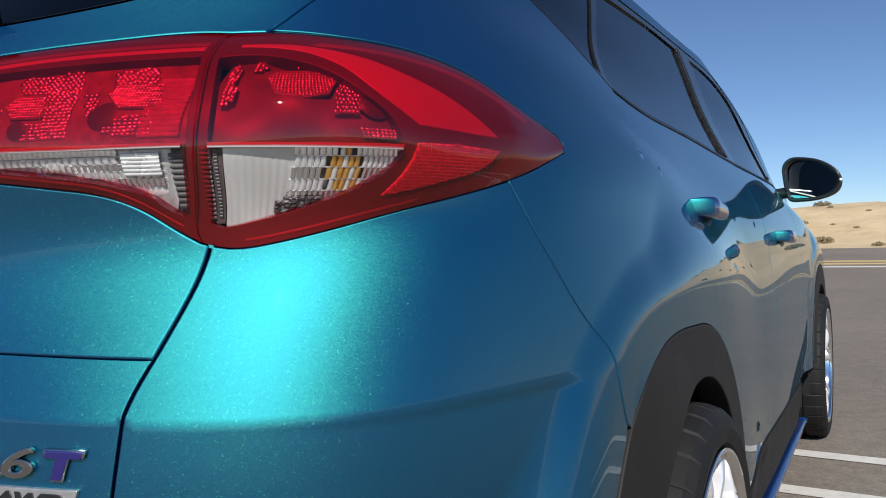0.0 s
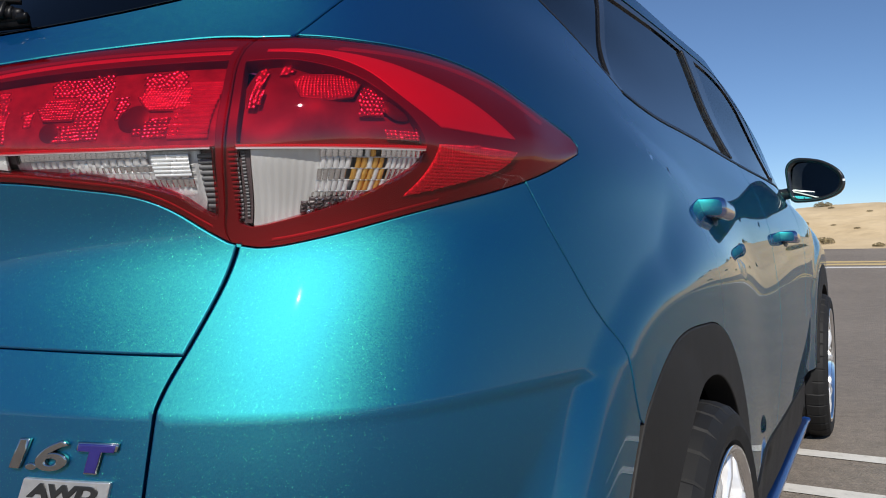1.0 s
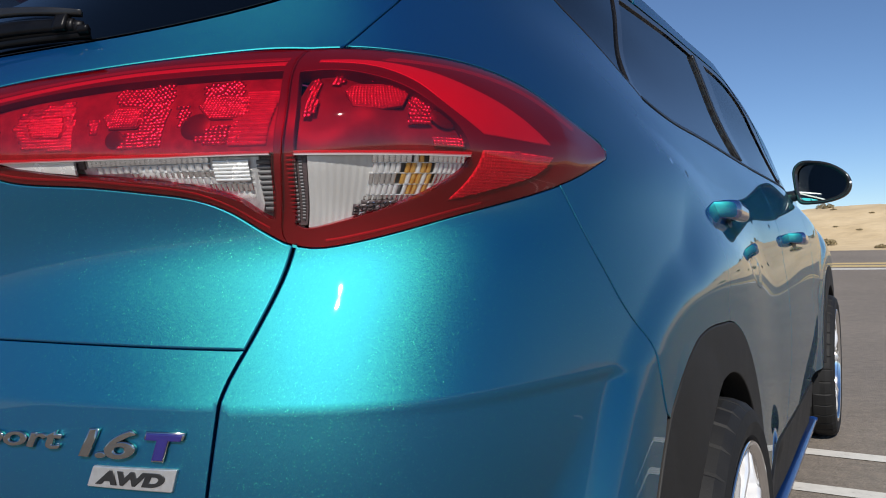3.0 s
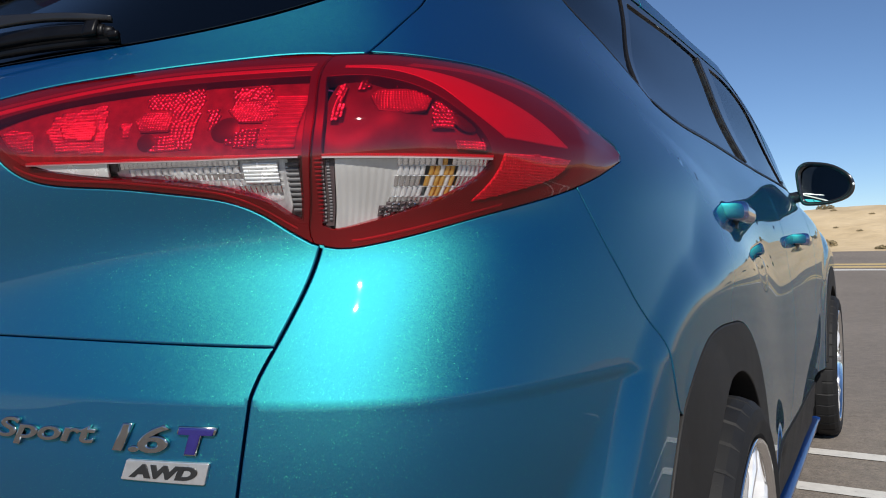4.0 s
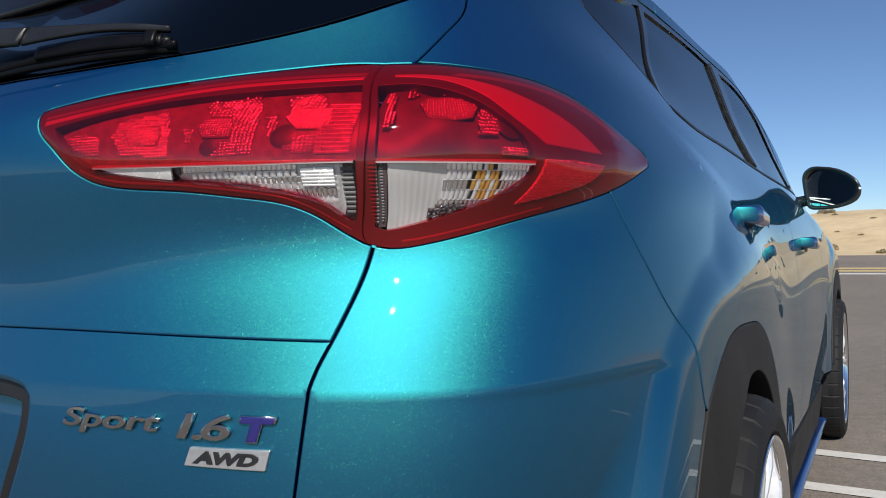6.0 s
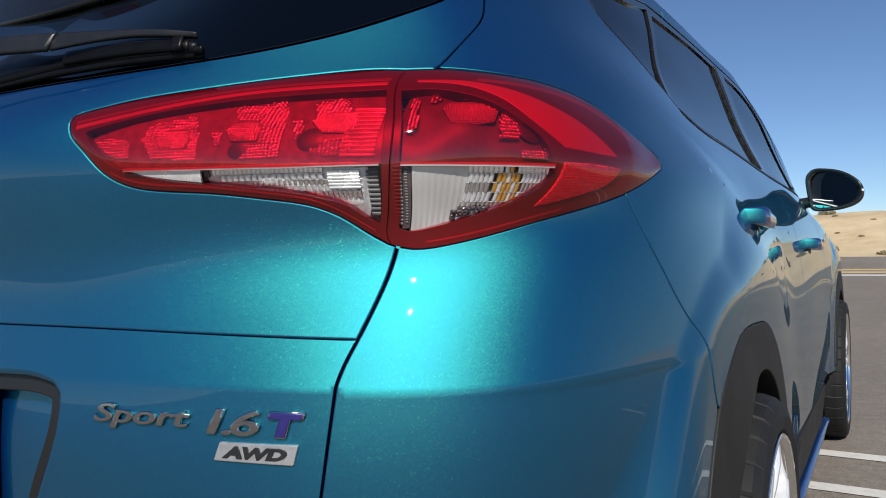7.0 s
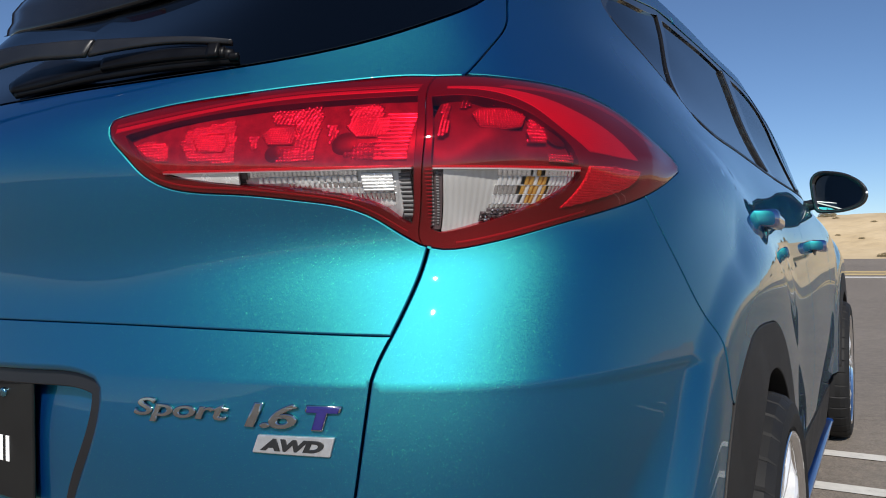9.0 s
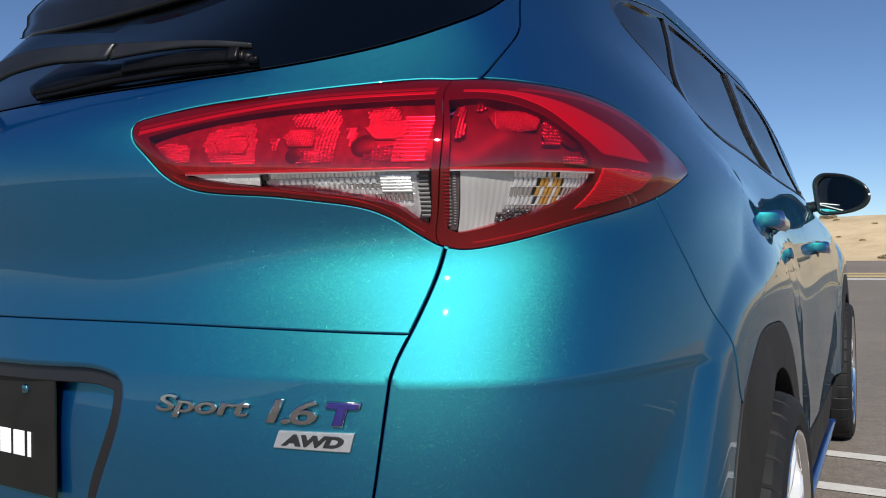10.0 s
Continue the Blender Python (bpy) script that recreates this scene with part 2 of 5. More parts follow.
# ---- body surface: splines through level curves ----
def spline_weights(knots, t):
    """Matrix that turns values at the knots into values of the natural cubic spline at t."""
    k = np.asarray(knots, float)
    n = len(k)
    h = np.diff(k)
    a, b = np.eye(n), np.zeros((n, n))
    for i in range(1, n - 1):
        a[i, i - 1:i + 2] = h[i - 1], 2 * (h[i - 1] + h[i]), h[i]
        b[i, i - 1] += 6 / h[i - 1]
        b[i, i] -= 6 / h[i - 1] + 6 / h[i]
        b[i, i + 1] += 6 / h[i]
    second = np.linalg.solve(a, b)
    t = np.atleast_1d(np.asarray(t, float))
    j = np.clip(np.searchsorted(k, t) - 1, 0, n - 2)
    d, s = h[j], t - k[j]
    q = s / d
    w = np.zeros((len(t), n))
    r = np.arange(len(t))
    w[r, j] += 1 - q
    w[r, j + 1] += q
    w += ((d * d / 6) * ((1 - q) ** 3 - (1 - q)))[:, None] * second[j]
    w += ((d * d / 6) * (q ** 3 - q))[:, None] * second[j + 1]
    return w


class Skin:
    """A surface through level curves; u runs along the levels in metres, v is the nominal height."""

    def __init__(self, levels, heights, kinks=()):
        g = np.array(levels, float)
        mirror = g[:, 2:0:-1] * np.array([-1, 1, 1])
        g = np.concatenate([mirror, g], 1)
        self.k = np.array([-.471, -.283, 0, .283, .471, .612, .738, .889, 1.073, 1.411, 1.869, 2.576, 3.271, 3.683, 4.052, 4.379, 4.796])
        self.g, self.h = g, list(heights)
        cuts = [0] + [self.h.index(q) for q in kinks] + [len(self.h) - 1]
        self.parts = list(zip(cuts[:-1], cuts[1:]))

    def at(self, u, v):
        u, v = np.atleast_1d(np.asarray(u, float)), np.atleast_1d(np.asarray(v, float))
        side = np.where(u < 0, -1.0, 1.0)
        wu = spline_weights(self.k, np.abs(u))
        wv = np.zeros((len(v), len(self.h)))
        for n, (a, b) in enumerate(self.parts):
            low = v >= self.h[a] if n else v > -9
            high = v < self.h[b] if n < len(self.parts) - 1 else v < 99
            m = low & high
            if m.any():
                wv[m, a:b + 1] = spline_weights(self.h[a:b + 1], v[m])
        p = np.einsum("pl,lsk,ps->pk", wv, self.g, wu)
        p = shape(p, np.abs(u), v)
        p[:, 0] *= side
        return p


def smooth(a, b, t):
    q = np.clip((t - a) / (b - a), 0, 1)
    return q * q * (3 - 2 * q)


AXLES = (.895, 3.565)


def shape(p, u, v):
    """Wheel-arch flares, the haunch over the rear wheel, the recess under the bumper's crease and the shoulder line through the handles."""
    for c, width, flat in zip(AXLES, (.909, .912), (.071, .0)):
        r = np.hypot(p[:, 1] - c, p[:, 2] - .345)
        turn = np.degrees(np.arctan2(p[:, 2] - .345, c - p[:, 1]))
        rim = .515 + flat * (1 - smooth(44, 92, turn))
        lip = width - .03 * (r - .455)
        p[:, 0] += np.maximum(lip - p[:, 0], 0) * (1 - smooth(rim - .012, rim + .075 + .045 * (1 - smooth(20, 60, turn)) + .48 * smooth(70, 130, turn), r)) * (1 - smooth(.84, 1.06, p[:, 2])) * (p[:, 0] > .7)
    end = 1.10 + (1.02 - p[:, 2]) * 1.5
    p[:, 0] += .0040 * smooth(.45, .85, p[:, 1]) * (1 - smooth(end - .18, end + .16, p[:, 1])) * smooth(.80, .93, p[:, 2]) * (1 - smooth(1.06, 1.15, p[:, 2])) * (p[:, 0] > .7)
    across = 1 - smooth(.982, 1.028, u + (.80 - v) * .52)
    p[:, 0] -= .0055 * across * (1 - smooth(.786, .806, v)) * smooth(.3, .45, v) * smooth(.70, .90, p[:, 0])
    off = v - np.interp(u, (1.26, 1.35, 1.41, 1.50, 1.62, 1.75, 2.5, 3.3), (1.096, 1.077, 1.061, 1.043, 1.030, 1.020, .985, .960))
    crest = np.sqrt(off * off + .00016)
    p[:, 0] += .0045 * smooth(1.12, 1.42, u) * (1 - .5 * smooth(2.0, 3.3, u)) * np.maximum(0, 1 - crest / np.where(off > 0, .055, .10))
    return p


LEVELS = []


def level(z, rear, side, nose):
    """One level of the lower body: its plan from the tail's middle round the corner (rear: x, y), the side (x at fixed y) and the nose; heights sink towards the nose."""
    plan = rear + list(zip(side, (.9, 1.4, 2.2, 3.0))) + nose
    sink = (1, 1, 1, 1, 1, 1, 1, 1, .99, .975, .955, .89, .8, .74, .72)
    LEVELS.append([(x, y, .2 + (z - .2) * k) for (x, y), k in zip(plan, sink)])


NOSE = [(.912, 3.55), (.86, 4.1), (.56, 4.40), (0, 4.47)]
level(.20, [(0, -.01), (.3, .01), (.5, .05), (.62, .10), (.74, .19), (.83, .33), (.88, .52)], (.885, .862, .866, .876), NOSE)
level(.45, [(0, -.055), (.3, -.03), (.5, .012), (.635, .066), (.745, .163), (.832, .312), (.899, .515)], (.911, .887, .890, .896), NOSE)
level(.64, [(0, -.066), (.3, -.04), (.5, -.004), (.64, .043), (.7570, .1308), (.841, .287), (.903, .507)], (.914, .897, .898, .901), NOSE)
level(.74, [(0, -.07), (.3, -.042), (.5, -.004), (.64, .040), (.7615, .1243), (.847, .28), (.902, .50)], (.906, .890, .892, .895), NOSE)
level(.805, [(0, -.064), (.3, -.034), (.5, .002), (.64, .0435), (.7645, .1283), (.846, .285), (.897, .50)], (0.8970, 0.8810, 0.8870, 0.8970), [(.911, 3.55), (.85, 4.08), (.55, 4.37), (0, 4.44)])
level(.88, [(0, -.052), (.3, -.0200), (.5, .0255), (.64, .0755), (.7595, .1566), (.838, .298), (.880, .50)], (0.8800, 0.8665, 0.8755, 0.8900), [(0.902, 3.55), (.84, 4.05), (.54, 4.34), (0, 4.41)])
level(.935, [(0, -.0480), (.3, -.0180), (.5, .0385), (.643, .1000), (.7562, .1793), (.831, .310), (.867, .50)], (0.8680, 0.8555, 0.8670, 0.8830), [(0.895, 3.55), (.82, 4.0), (.52, 4.28), (0, 4.36)])
level(.975, [(0, -.0525), (.3, -.0240), (.5, .0350), (.648, .1040), (.757, .190), (.826, .326), (.858, .50)], (0.8590, 0.8475, 0.8600, 0.8765), [(0.888, 3.55), (.81, 3.98), (.51, 4.25), (0, 4.33)])
level(1.03, [(0, -.0595), (.3, -.0330), (.5, .021), (.651, .092), (.778, .192), (.821, .339), (.845, .50)], (0.8470, 0.8350, 0.8480, 0.8625), [(0.876, 3.55), (.79, 3.95), (.50, 4.2), (0, 4.28)])
level(1.10, [(0, -.0520), (.3, -.0220), (.5, .043), (.652, .118), (.753, .196), (.799, .346), (.818, .51)], (0.8230, 0.8115, 0.8240, 0.8380), [(0.846, 3.55), (.75, 3.9), (.46, 4.1), (0, 4.18)])
level(1.16, [(0, -.003), (.3, .026), (.5, .094), (.645, .176), (.715, .250), (.762, .371), (.789, .53)], (0.7950, 0.7870, 0.7930, 0.8010), [(0.790, 3.55), (.70, 3.85), (.42, 4.0), (0, 4.06)])


def ring(z, plan):
    """One level of the cabin: tail, pillar, windows; past the windscreen pillar it runs straight on."""
    (ax, ay), (bx, by) = plan[-2:]
    on = [(bx + (bx - ax) * k - .02 * k * k, by + (by - ay) * k) for k in (.55, 1.05, 1.5, 2.1)]
    LEVELS.append([(x, y, z) for x, y in plan + on])


ring(1.30, [(0, .157), (.28, .160), (.45, .190), (.585, .278), (0.637, 0.375), (0.675, 0.485), (0.7, 0.65), (0.712, 0.95), (0.713, 1.45), (0.713, 2.2), (0.724, 2.97)])
ring(1.42, [(0, .270), (.26, .270), (.42, .288), (.54, .370), (0.588, 0.49), (0.622, 0.61), (0.644, 0.76), (0.663, 1.02), (0.668, 1.47), (0.673, 2.1), (0.69, 2.7)])
ring(1.52, [(0, .375), (.25, .375), (.4, .395), (.5, .475), (0.545, 0.6), (0.578, 0.74), (0.6, 0.88), (0.618, 1.1), (0.631, 1.48), (0.638, 2), (0.65, 2.46)])
ring(1.59, [(0, .46), (.24, .465), (.38, .48), (.465, .56), (.515, .68), (.545, .83), (.567, .98), (.587, 1.19), (.602, 1.5), (.609, 1.93), (.618, 2.3)])
ring(1.63, [(0, .51), (.235, .515), (.37, .535), (.445, .615), (.495, .73), (.523, .88), (.545, 1.03), (.565, 1.23), (.581, 1.5), (.588, 1.9), (.596, 2.2)])
BODY = Skin(LEVELS, [.20, .45, .64, .74, .805, .88, .935, .975, 1.03, 1.10, 1.16, 1.30, 1.42, 1.52, 1.59, 1.63], kinks=[.805])


# ---- mesh helpers ----
def part(name, bm, mat, parent=None, label="", smooth_faces=False):
    """Links a bmesh as one mesh object under a thing or a part."""
    me = bpy.data.meshes.new(name)
    bm.to_mesh(me)
    bm.free()
    me.materials.append(mat)
    if smooth_faces:
        me.polygons.foreach_set("use_smooth", [True] * len(me.polygons))
    ob = new(name, me)
    ob.parent = parent
    if label:
        tagged(ob, label)
    return ob


def mesh_part(name, verts, faces, mat, parent=None, label="", normals=None, smooth_faces=True):
    me = bpy.data.meshes.new(name)
    me.from_pydata([tuple(map(float, v)) for v in verts], [], [tuple(map(int, f)) for f in faces])
    me.materials.append(mat)
    if smooth_faces:
        me.polygons.foreach_set("use_smooth", [True] * len(me.polygons))
    if normals is not None:
        me.normals_split_custom_set_from_vertices([tuple(map(float, n)) for n in normals])
    me.update()
    ob = new(name, me)
    ob.parent = parent
    if label:
        tagged(ob, label)
    return ob


def curve(points, n=24):
    """A smooth curve through points of the skin or of space, n steps long."""
    p = np.array(points, float)
    s = np.concatenate([[0], np.cumsum(np.linalg.norm(np.diff(p, axis=0), axis=1))])
    return spline_weights(s, np.linspace(0, s[-1], n + 1)) @ p


def closed(*curves):
    """Joins curves end to end into one outline."""
    out = []
    for c in curves:
        for q in np.asarray(c, float):
            if not out or np.linalg.norm(q - out[-1]) > 1e-4:
                out.append(q)
    if np.linalg.norm(out[0] - out[-1]) < 1e-4:
        out.pop()
    out = np.array(out)
    area = np.sum(out[:, 0] * np.roll(out[:, 1], -1) - np.roll(out[:, 0], -1) * out[:, 1])
    return out if area > 0 else out[::-1].copy()


def refine(poly, step):
    out = []
    for a, b in zip(poly, np.roll(poly, -1, 0)):
        n = max(1, int(np.ceil(np.linalg.norm(b - a) / step)))
        out += [a + (b - a) * i / n for i in range(n)]
    return np.array(out)


def inset(poly, d):
    e = np.roll(poly, -1, 0) - np.roll(poly, 1, 0)
    e /= np.linalg.norm(e, axis=1)[:, None] + 1e-12
    return poly + np.stack([-e[:, 1], e[:, 0]], 1) * d


def inside(poly, p):
    x, y = p[:, 0], p[:, 1]
    hit = np.zeros(len(p), bool)
    for (ax, ay), (bx, by) in zip(poly, np.roll(poly, -1, 0)):
        if ay == by:
            continue
        hit ^= ((ay > y) != (by > y)) & (x < (bx - ax) * (y - ay) / (by - ay) + ax)
    return hit


def distance(poly, p):
    best = np.full(len(p), 9.0)
    for a, b in zip(poly, np.roll(poly, -1, 0)):
        e = b - a
        t = np.clip(((p - a) @ e) / max(e @ e, 1e-12), 0, 1)
        best = np.minimum(best, np.linalg.norm(p - a - t[:, None] * e, axis=1))
    return best


def skin_frame(uv):
    """Points and outward normals of the body's skin."""
    e = 6e-4
    u, v = uv[:, 0], uv[:, 1]
    p = BODY.at(u, v)
    du = BODY.at(u + e, v) - BODY.at(u - e, v)
    vs = np.where((v > .803) & (v < .807), v + .004, v)
    dv = BODY.at(u, vs + e) - BODY.at(u, vs - e)
    n = np.cross(du, dv)
    n /= np.linalg.norm(n, axis=1)[:, None]
    return p, n


def lifted_frame(uv, lift):
    """Points and normals of the skin raised by lift, a length or a function of (u, v)."""
    if not callable(lift):
        p, n = skin_frame(uv)
        return p + n * lift, n

    def raised(q):
        p, n = skin_frame(q)
        return p + n * lift(q)[:, None]

    e = 8e-4
    du = raised(uv + (e, 0)) - raised(uv - (e, 0))
    dv = raised(uv + (0, e)) - raised(uv - (0, e))
    n = np.cross(du, dv)
    return raised(uv), n / np.linalg.norm(n, axis=1)[:, None]


def panel(name, outline, mat, parent=None, label="", holes=(), gap=.0018, step=.012, rim=.014, edge=.0010, lift=0.0, side=1, hole_edge=0.0):
    """A sheet of the skin inside an outline given in (u, v), with rounded edges turned inwards; side -1 makes the mirrored one."""
    poly = inset(refine(np.asarray(outline), step * .7), gap + edge)
    rings = [poly] + [inset(refine(np.asarray(h), step * .7), -gap - (hole_edge or edge)) for h in holes]
    lo, hi = poly.min(0), poly.max(0)
    gu, gv = np.meshgrid(np.arange(lo[0] + step * .5, hi[0], step), np.arange(lo[1] + step * .5, hi[1], step))
    gu[1::2] += step * .5
    grid = np.stack([gu.ravel(), gv.ravel()], 1)
    if lo[1] < .80 < hi[1]:
        line = np.arange(lo[0], hi[0], step * .6)
        grid = grid[np.abs(grid[:, 1] - .805) > .006]
        grid = np.concatenate([grid, np.stack([line, line * 0 + .8035], 1), np.stack([line, line * 0 + .8065], 1)])
    keep = inside(poly, grid) & (distance(poly, grid) > step * .35)
    for h in rings[1:]:
        keep &= ~inside(h, grid) & (distance(h, grid) > step * .35)
    grid = grid[keep]
    pts, edges, loops = [], [], []
    for r in rings:
        s = len(pts)
        loops.append(list(range(s, s + len(r))))
        edges += [(s + i, s + (i + 1) % len(r)) for i in range(len(r))]
        pts += [tuple(q) for q in r]
    pts += [tuple(q) for q in grid]
    res = delaunay_2d_cdt([Vector(q) for q in pts], edges, [], 0, 1e-7)
    uv = np.array([tuple(q) for q in res[0]])
    where = {}
    for i, src in enumerate(res[3]):
        for q in src:
            where[q] = i
    tri = np.array([f for f in res[2] if len(f) == 3])
    mid = uv[tri].mean(1)
    ok = inside(poly, mid)
    for h in rings[1:]:
        ok &= ~inside(h, mid)
    tri = tri[ok]
    p, n = lifted_frame(uv, lift)
    verts, norms, faces = list(p), list(n), [tuple(f) for f in tri]
    for number, loop in enumerate(loops):
        ids = [where[q] for q in loop if q in where]
        b, bn = p[ids], n[ids]
        t = np.roll(b, -1, 0) - np.roll(b, 1, 0)
        o = np.cross(t, bn)
        o /= np.linalg.norm(o, axis=1)[:, None] + 1e-12
        if number:
            o = -o
        rows = [ids]
        k_edge = hole_edge if number and hole_edge else edge
        for pos, nor in ((b + o * k_edge * .7 - bn * k_edge * .3, bn + o), (b + o * k_edge - bn * k_edge, o), (b + o * k_edge - bn * rim, o)):
            start = len(verts)
            verts += list(pos)
            norms += list(nor / (np.linalg.norm(nor, axis=1)[:, None] + 1e-12))
            rows.append(list(range(start, start + len(ids))))
        k = len(ids)
        for a, c in zip(rows[:-1], rows[1:]):
            for i in range(k):
                j = (i + 1) % k
                faces.append((a[j], a[i], c[i], c[j]) if not number else (a[i], a[j], c[j], c[i]))
    verts, norms = np.array(verts), np.array(norms)
    if side < 0:
        verts, norms = verts * (-1, 1, 1), norms * (-1, 1, 1)
        faces = [f[::-1] for f in faces]
    return mesh_part(name, verts, faces, mat, parent, label, norms)


def lathe(profile, steps, centre=(0, 0, 0), axis="x"):
    """Turns a profile of (along, radius) round an axis; returns verts and faces."""
    verts, faces = [], []
    n = len(profile)
    for i in range(steps):
        a = 2 * math.pi * i / steps
        for x, r in profile:
            w = (x, r * math.cos(a), r * math.sin(a)) if axis == "x" else (r * math.cos(a), x, r * math.sin(a)) if axis == "y" else (r * math.cos(a), r * math.sin(a), x)
            verts.append((w[0] + centre[0], w[1] + centre[1], w[2] + centre[2]))
        for j in range(n - 1):
            k = (i + 1) % steps
            faces.append((i * n + j, i * n + j + 1, k * n + j + 1, k * n + j))
    return verts, faces


def tube(points, radii, sides=10, flat=1.0, up=(0, 0, 1)):
    """A tube along points, its cross-section flattened along up."""
    p = np.array(points, float)
    r = np.broadcast_to(np.asarray(radii, float), (len(p),))
    t = np.gradient(p, axis=0)
    t /= np.linalg.norm(t, axis=1)[:, None]
    verts, faces = [], []
    for i in range(len(p)):
        s = np.cross(t[i], up)
        s /= np.linalg.norm(s) + 1e-9
        w = np.cross(s, t[i])
        for k in range(sides):
            a = 2 * math.pi * k / sides
            verts.append(p[i] + r[i] * (math.cos(a) * s + flat * math.sin(a) * w))
    for i in range(len(p) - 1):
        for k in range(sides):
            q = (k + 1) % sides
            faces.append((i * sides + k, i * sides + q, (i + 1) * sides + q, (i + 1) * sides + k))
    faces.append(tuple(range(sides))[::-1])
    faces.append(tuple((len(p) - 1) * sides + k for k in range(sides)))
    return verts, faces


def rounded_box(size, at=(0, 0, 0), r=.004, seg=2, m=None):
    bm = bmesh.new()
    bmesh.ops.create_cube(bm, size=1, matrix=Matrix.Translation(at) @ (m or Matrix.Identity(4)) @ Matrix.Diagonal((*size, 1)))
    bmesh.ops.bevel(bm, geom=bm.edges[:] , offset=r, segments=seg, affect="EDGES", profile=.5)
    return bm


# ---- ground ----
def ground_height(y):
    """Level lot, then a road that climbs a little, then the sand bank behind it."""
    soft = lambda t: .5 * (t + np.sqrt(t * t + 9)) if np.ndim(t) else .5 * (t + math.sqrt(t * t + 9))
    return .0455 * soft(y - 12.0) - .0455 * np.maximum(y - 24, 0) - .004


def bank_height(x, y):
    rise = smooth(24.2, 33 + 1.0 * math.sin(x * .12), y)
    top = 2.12 + .10 * math.sin(x * .31 + 1) + .12 * math.sin(x * .083)
    rough = noise.noise(Vector((x * .5, y * .5, 3))) * .16 + noise.noise(Vector((x * 1.7, y * 1.7, 8))) * .05
    return rise * (top - .6 + rough * 1.2) - .10 * smooth(33, 60, y)


def build_ground():
    xs = np.concatenate([[-3000, -800, -250, -90], np.arange(-40, 40.1, .5), [90, 250, 800, 3000]])
    ys = np.concatenate([[-3000, -800, -250, -90, -30, 0, 11, 14, 18, 21, 23.6], np.arange(24, 36.1, .4), [40, 50, 90, 250, 800, 3000]])
    verts, faces = [], []
    for y in ys:
        for x in xs:
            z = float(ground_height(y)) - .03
            if y > 24:
                z += bank_height(x, y) if abs(x) < 95 else 1.5 * float(smooth(24.2, 33, y))
            verts.append((x, y, z))
    n = len(xs)
    for j in range(len(ys) - 1):
        for i in range(n - 1):
            faces.append((j * n + i, j * n + i + 1, (j + 1) * n + i + 1, (j + 1) * n + i))
    ob = mesh_part("ground", verts, faces, SAND)
    tagged(ob, "pale desert sand with a low bank behind the road", "ground", kind="structure")


def strip(name, x0, x1, y0, y1, mat, label, category, lift, ny=1):
    ys = np.linspace(y0, y1, ny + 1)
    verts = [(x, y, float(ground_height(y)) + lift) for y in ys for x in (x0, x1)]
    faces = [(2 * i, 2 * i + 1, 2 * i + 3, 2 * i + 2) for i in range(ny)]
    return tagged(mesh_part(name, verts, faces, mat, smooth_faces=False), label, category, kind="structure")


build_ground()
strip("parking_lot", -900, 900, -900, 23.9, ASPHALT, "sun-bleached grey-brown asphalt lot and road", "asphalt", 0, 500)
strip("parking_line", -2.5, 4.2, 3.125, 3.225, WHITE_LINE, "worn white painted parking line on asphalt", "road marking", .004)
strip("parking_line", -2.5, 4.2, 2.60, 2.70, WHITE_LINE, "worn white painted parking line on asphalt", "road marking", .004)
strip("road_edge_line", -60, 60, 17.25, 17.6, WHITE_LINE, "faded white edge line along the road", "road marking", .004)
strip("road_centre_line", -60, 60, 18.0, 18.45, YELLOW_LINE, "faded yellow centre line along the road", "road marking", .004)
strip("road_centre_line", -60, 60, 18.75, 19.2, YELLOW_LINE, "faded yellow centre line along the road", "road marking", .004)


def bush(x, y, size, seed):
    """A dry desert shrub: forked twigs and many small leaf clumps."""
    rnd = random.Random(seed)
    base = new("desert_bush")
    z = float(ground_height(y)) - .03 + bank_height(x, y)
    base.location = (x, y, z - .02)
    tagged(base, "dry olive-brown desert bush on the sand bank", "bush", group="bushes on the bank")
    verts, faces = [], []
    for _ in range(14):
        a, lean = rnd.uniform(0, 6.28), rnd.uniform(.2, .9)
        tip = np.array([math.cos(a) * lean * size, math.sin(a) * lean * size, size * rnd.uniform(.35, .7)])
        v, f = tube([(0, 0, 0), tip * (.4, .4, .55), tip], [.03 * size, .02 * size, .008 * size], 5)
        faces += [tuple(q + len(verts) for q in g) for g in f]
        verts += v
    mesh_part("twigs", verts, faces, TWIG, base)
    verts, faces = [], []
    for _ in range(260):
        a, r = rnd.uniform(0, 6.28), math.sqrt(rnd.random())
        c = np.array([math.cos(a) * r * size, math.sin(a) * r * size, size * (.12 + .62 * rnd.random() * (1 - .55 * r * r))])
        for _ in range(3):
            d = np.array([rnd.gauss(0, 1) for _ in range(3)])
            e = np.array([rnd.gauss(0, 1) for _ in range(3)])
            d *= .10 * size / np.linalg.norm(d)
            e *= .06 * size / np.linalg.norm(e)
            k = len(verts)
            verts += [c - d, c + e, c + d, c - e]
            faces.append((k, k + 1, k + 2, k + 3))
    mesh_part("foliage", verts, faces, SCRUB, base, smooth_faces=False)


for i, (bx, by, bs) in enumerate([(-1.28, 28.6, .30), (-1.55, 28.3, .2), (-.45, 26.0, .42), (-.95, 25.6, .34), (-.30, 28.4, .12), (-1.2, 26.9, .16), (.42, 28.0, .14),
                                  (1.05, 25.3, .26), (.75, 30.4, .15), (-.5, 31.2, .16), (2.0, 27.0, .3), (-4.0, 27.5, .4), (4.2, 28.5, .35), (5.8, 26.4, .4)]):
    bush(bx, by, bs * .72, i)
rs = random.Random(5)
for i in range(26):
    bush(rs.uniform(-14, 14), rs.uniform(32.2, 34.0), rs.uniform(.22, .42), 40 + i)

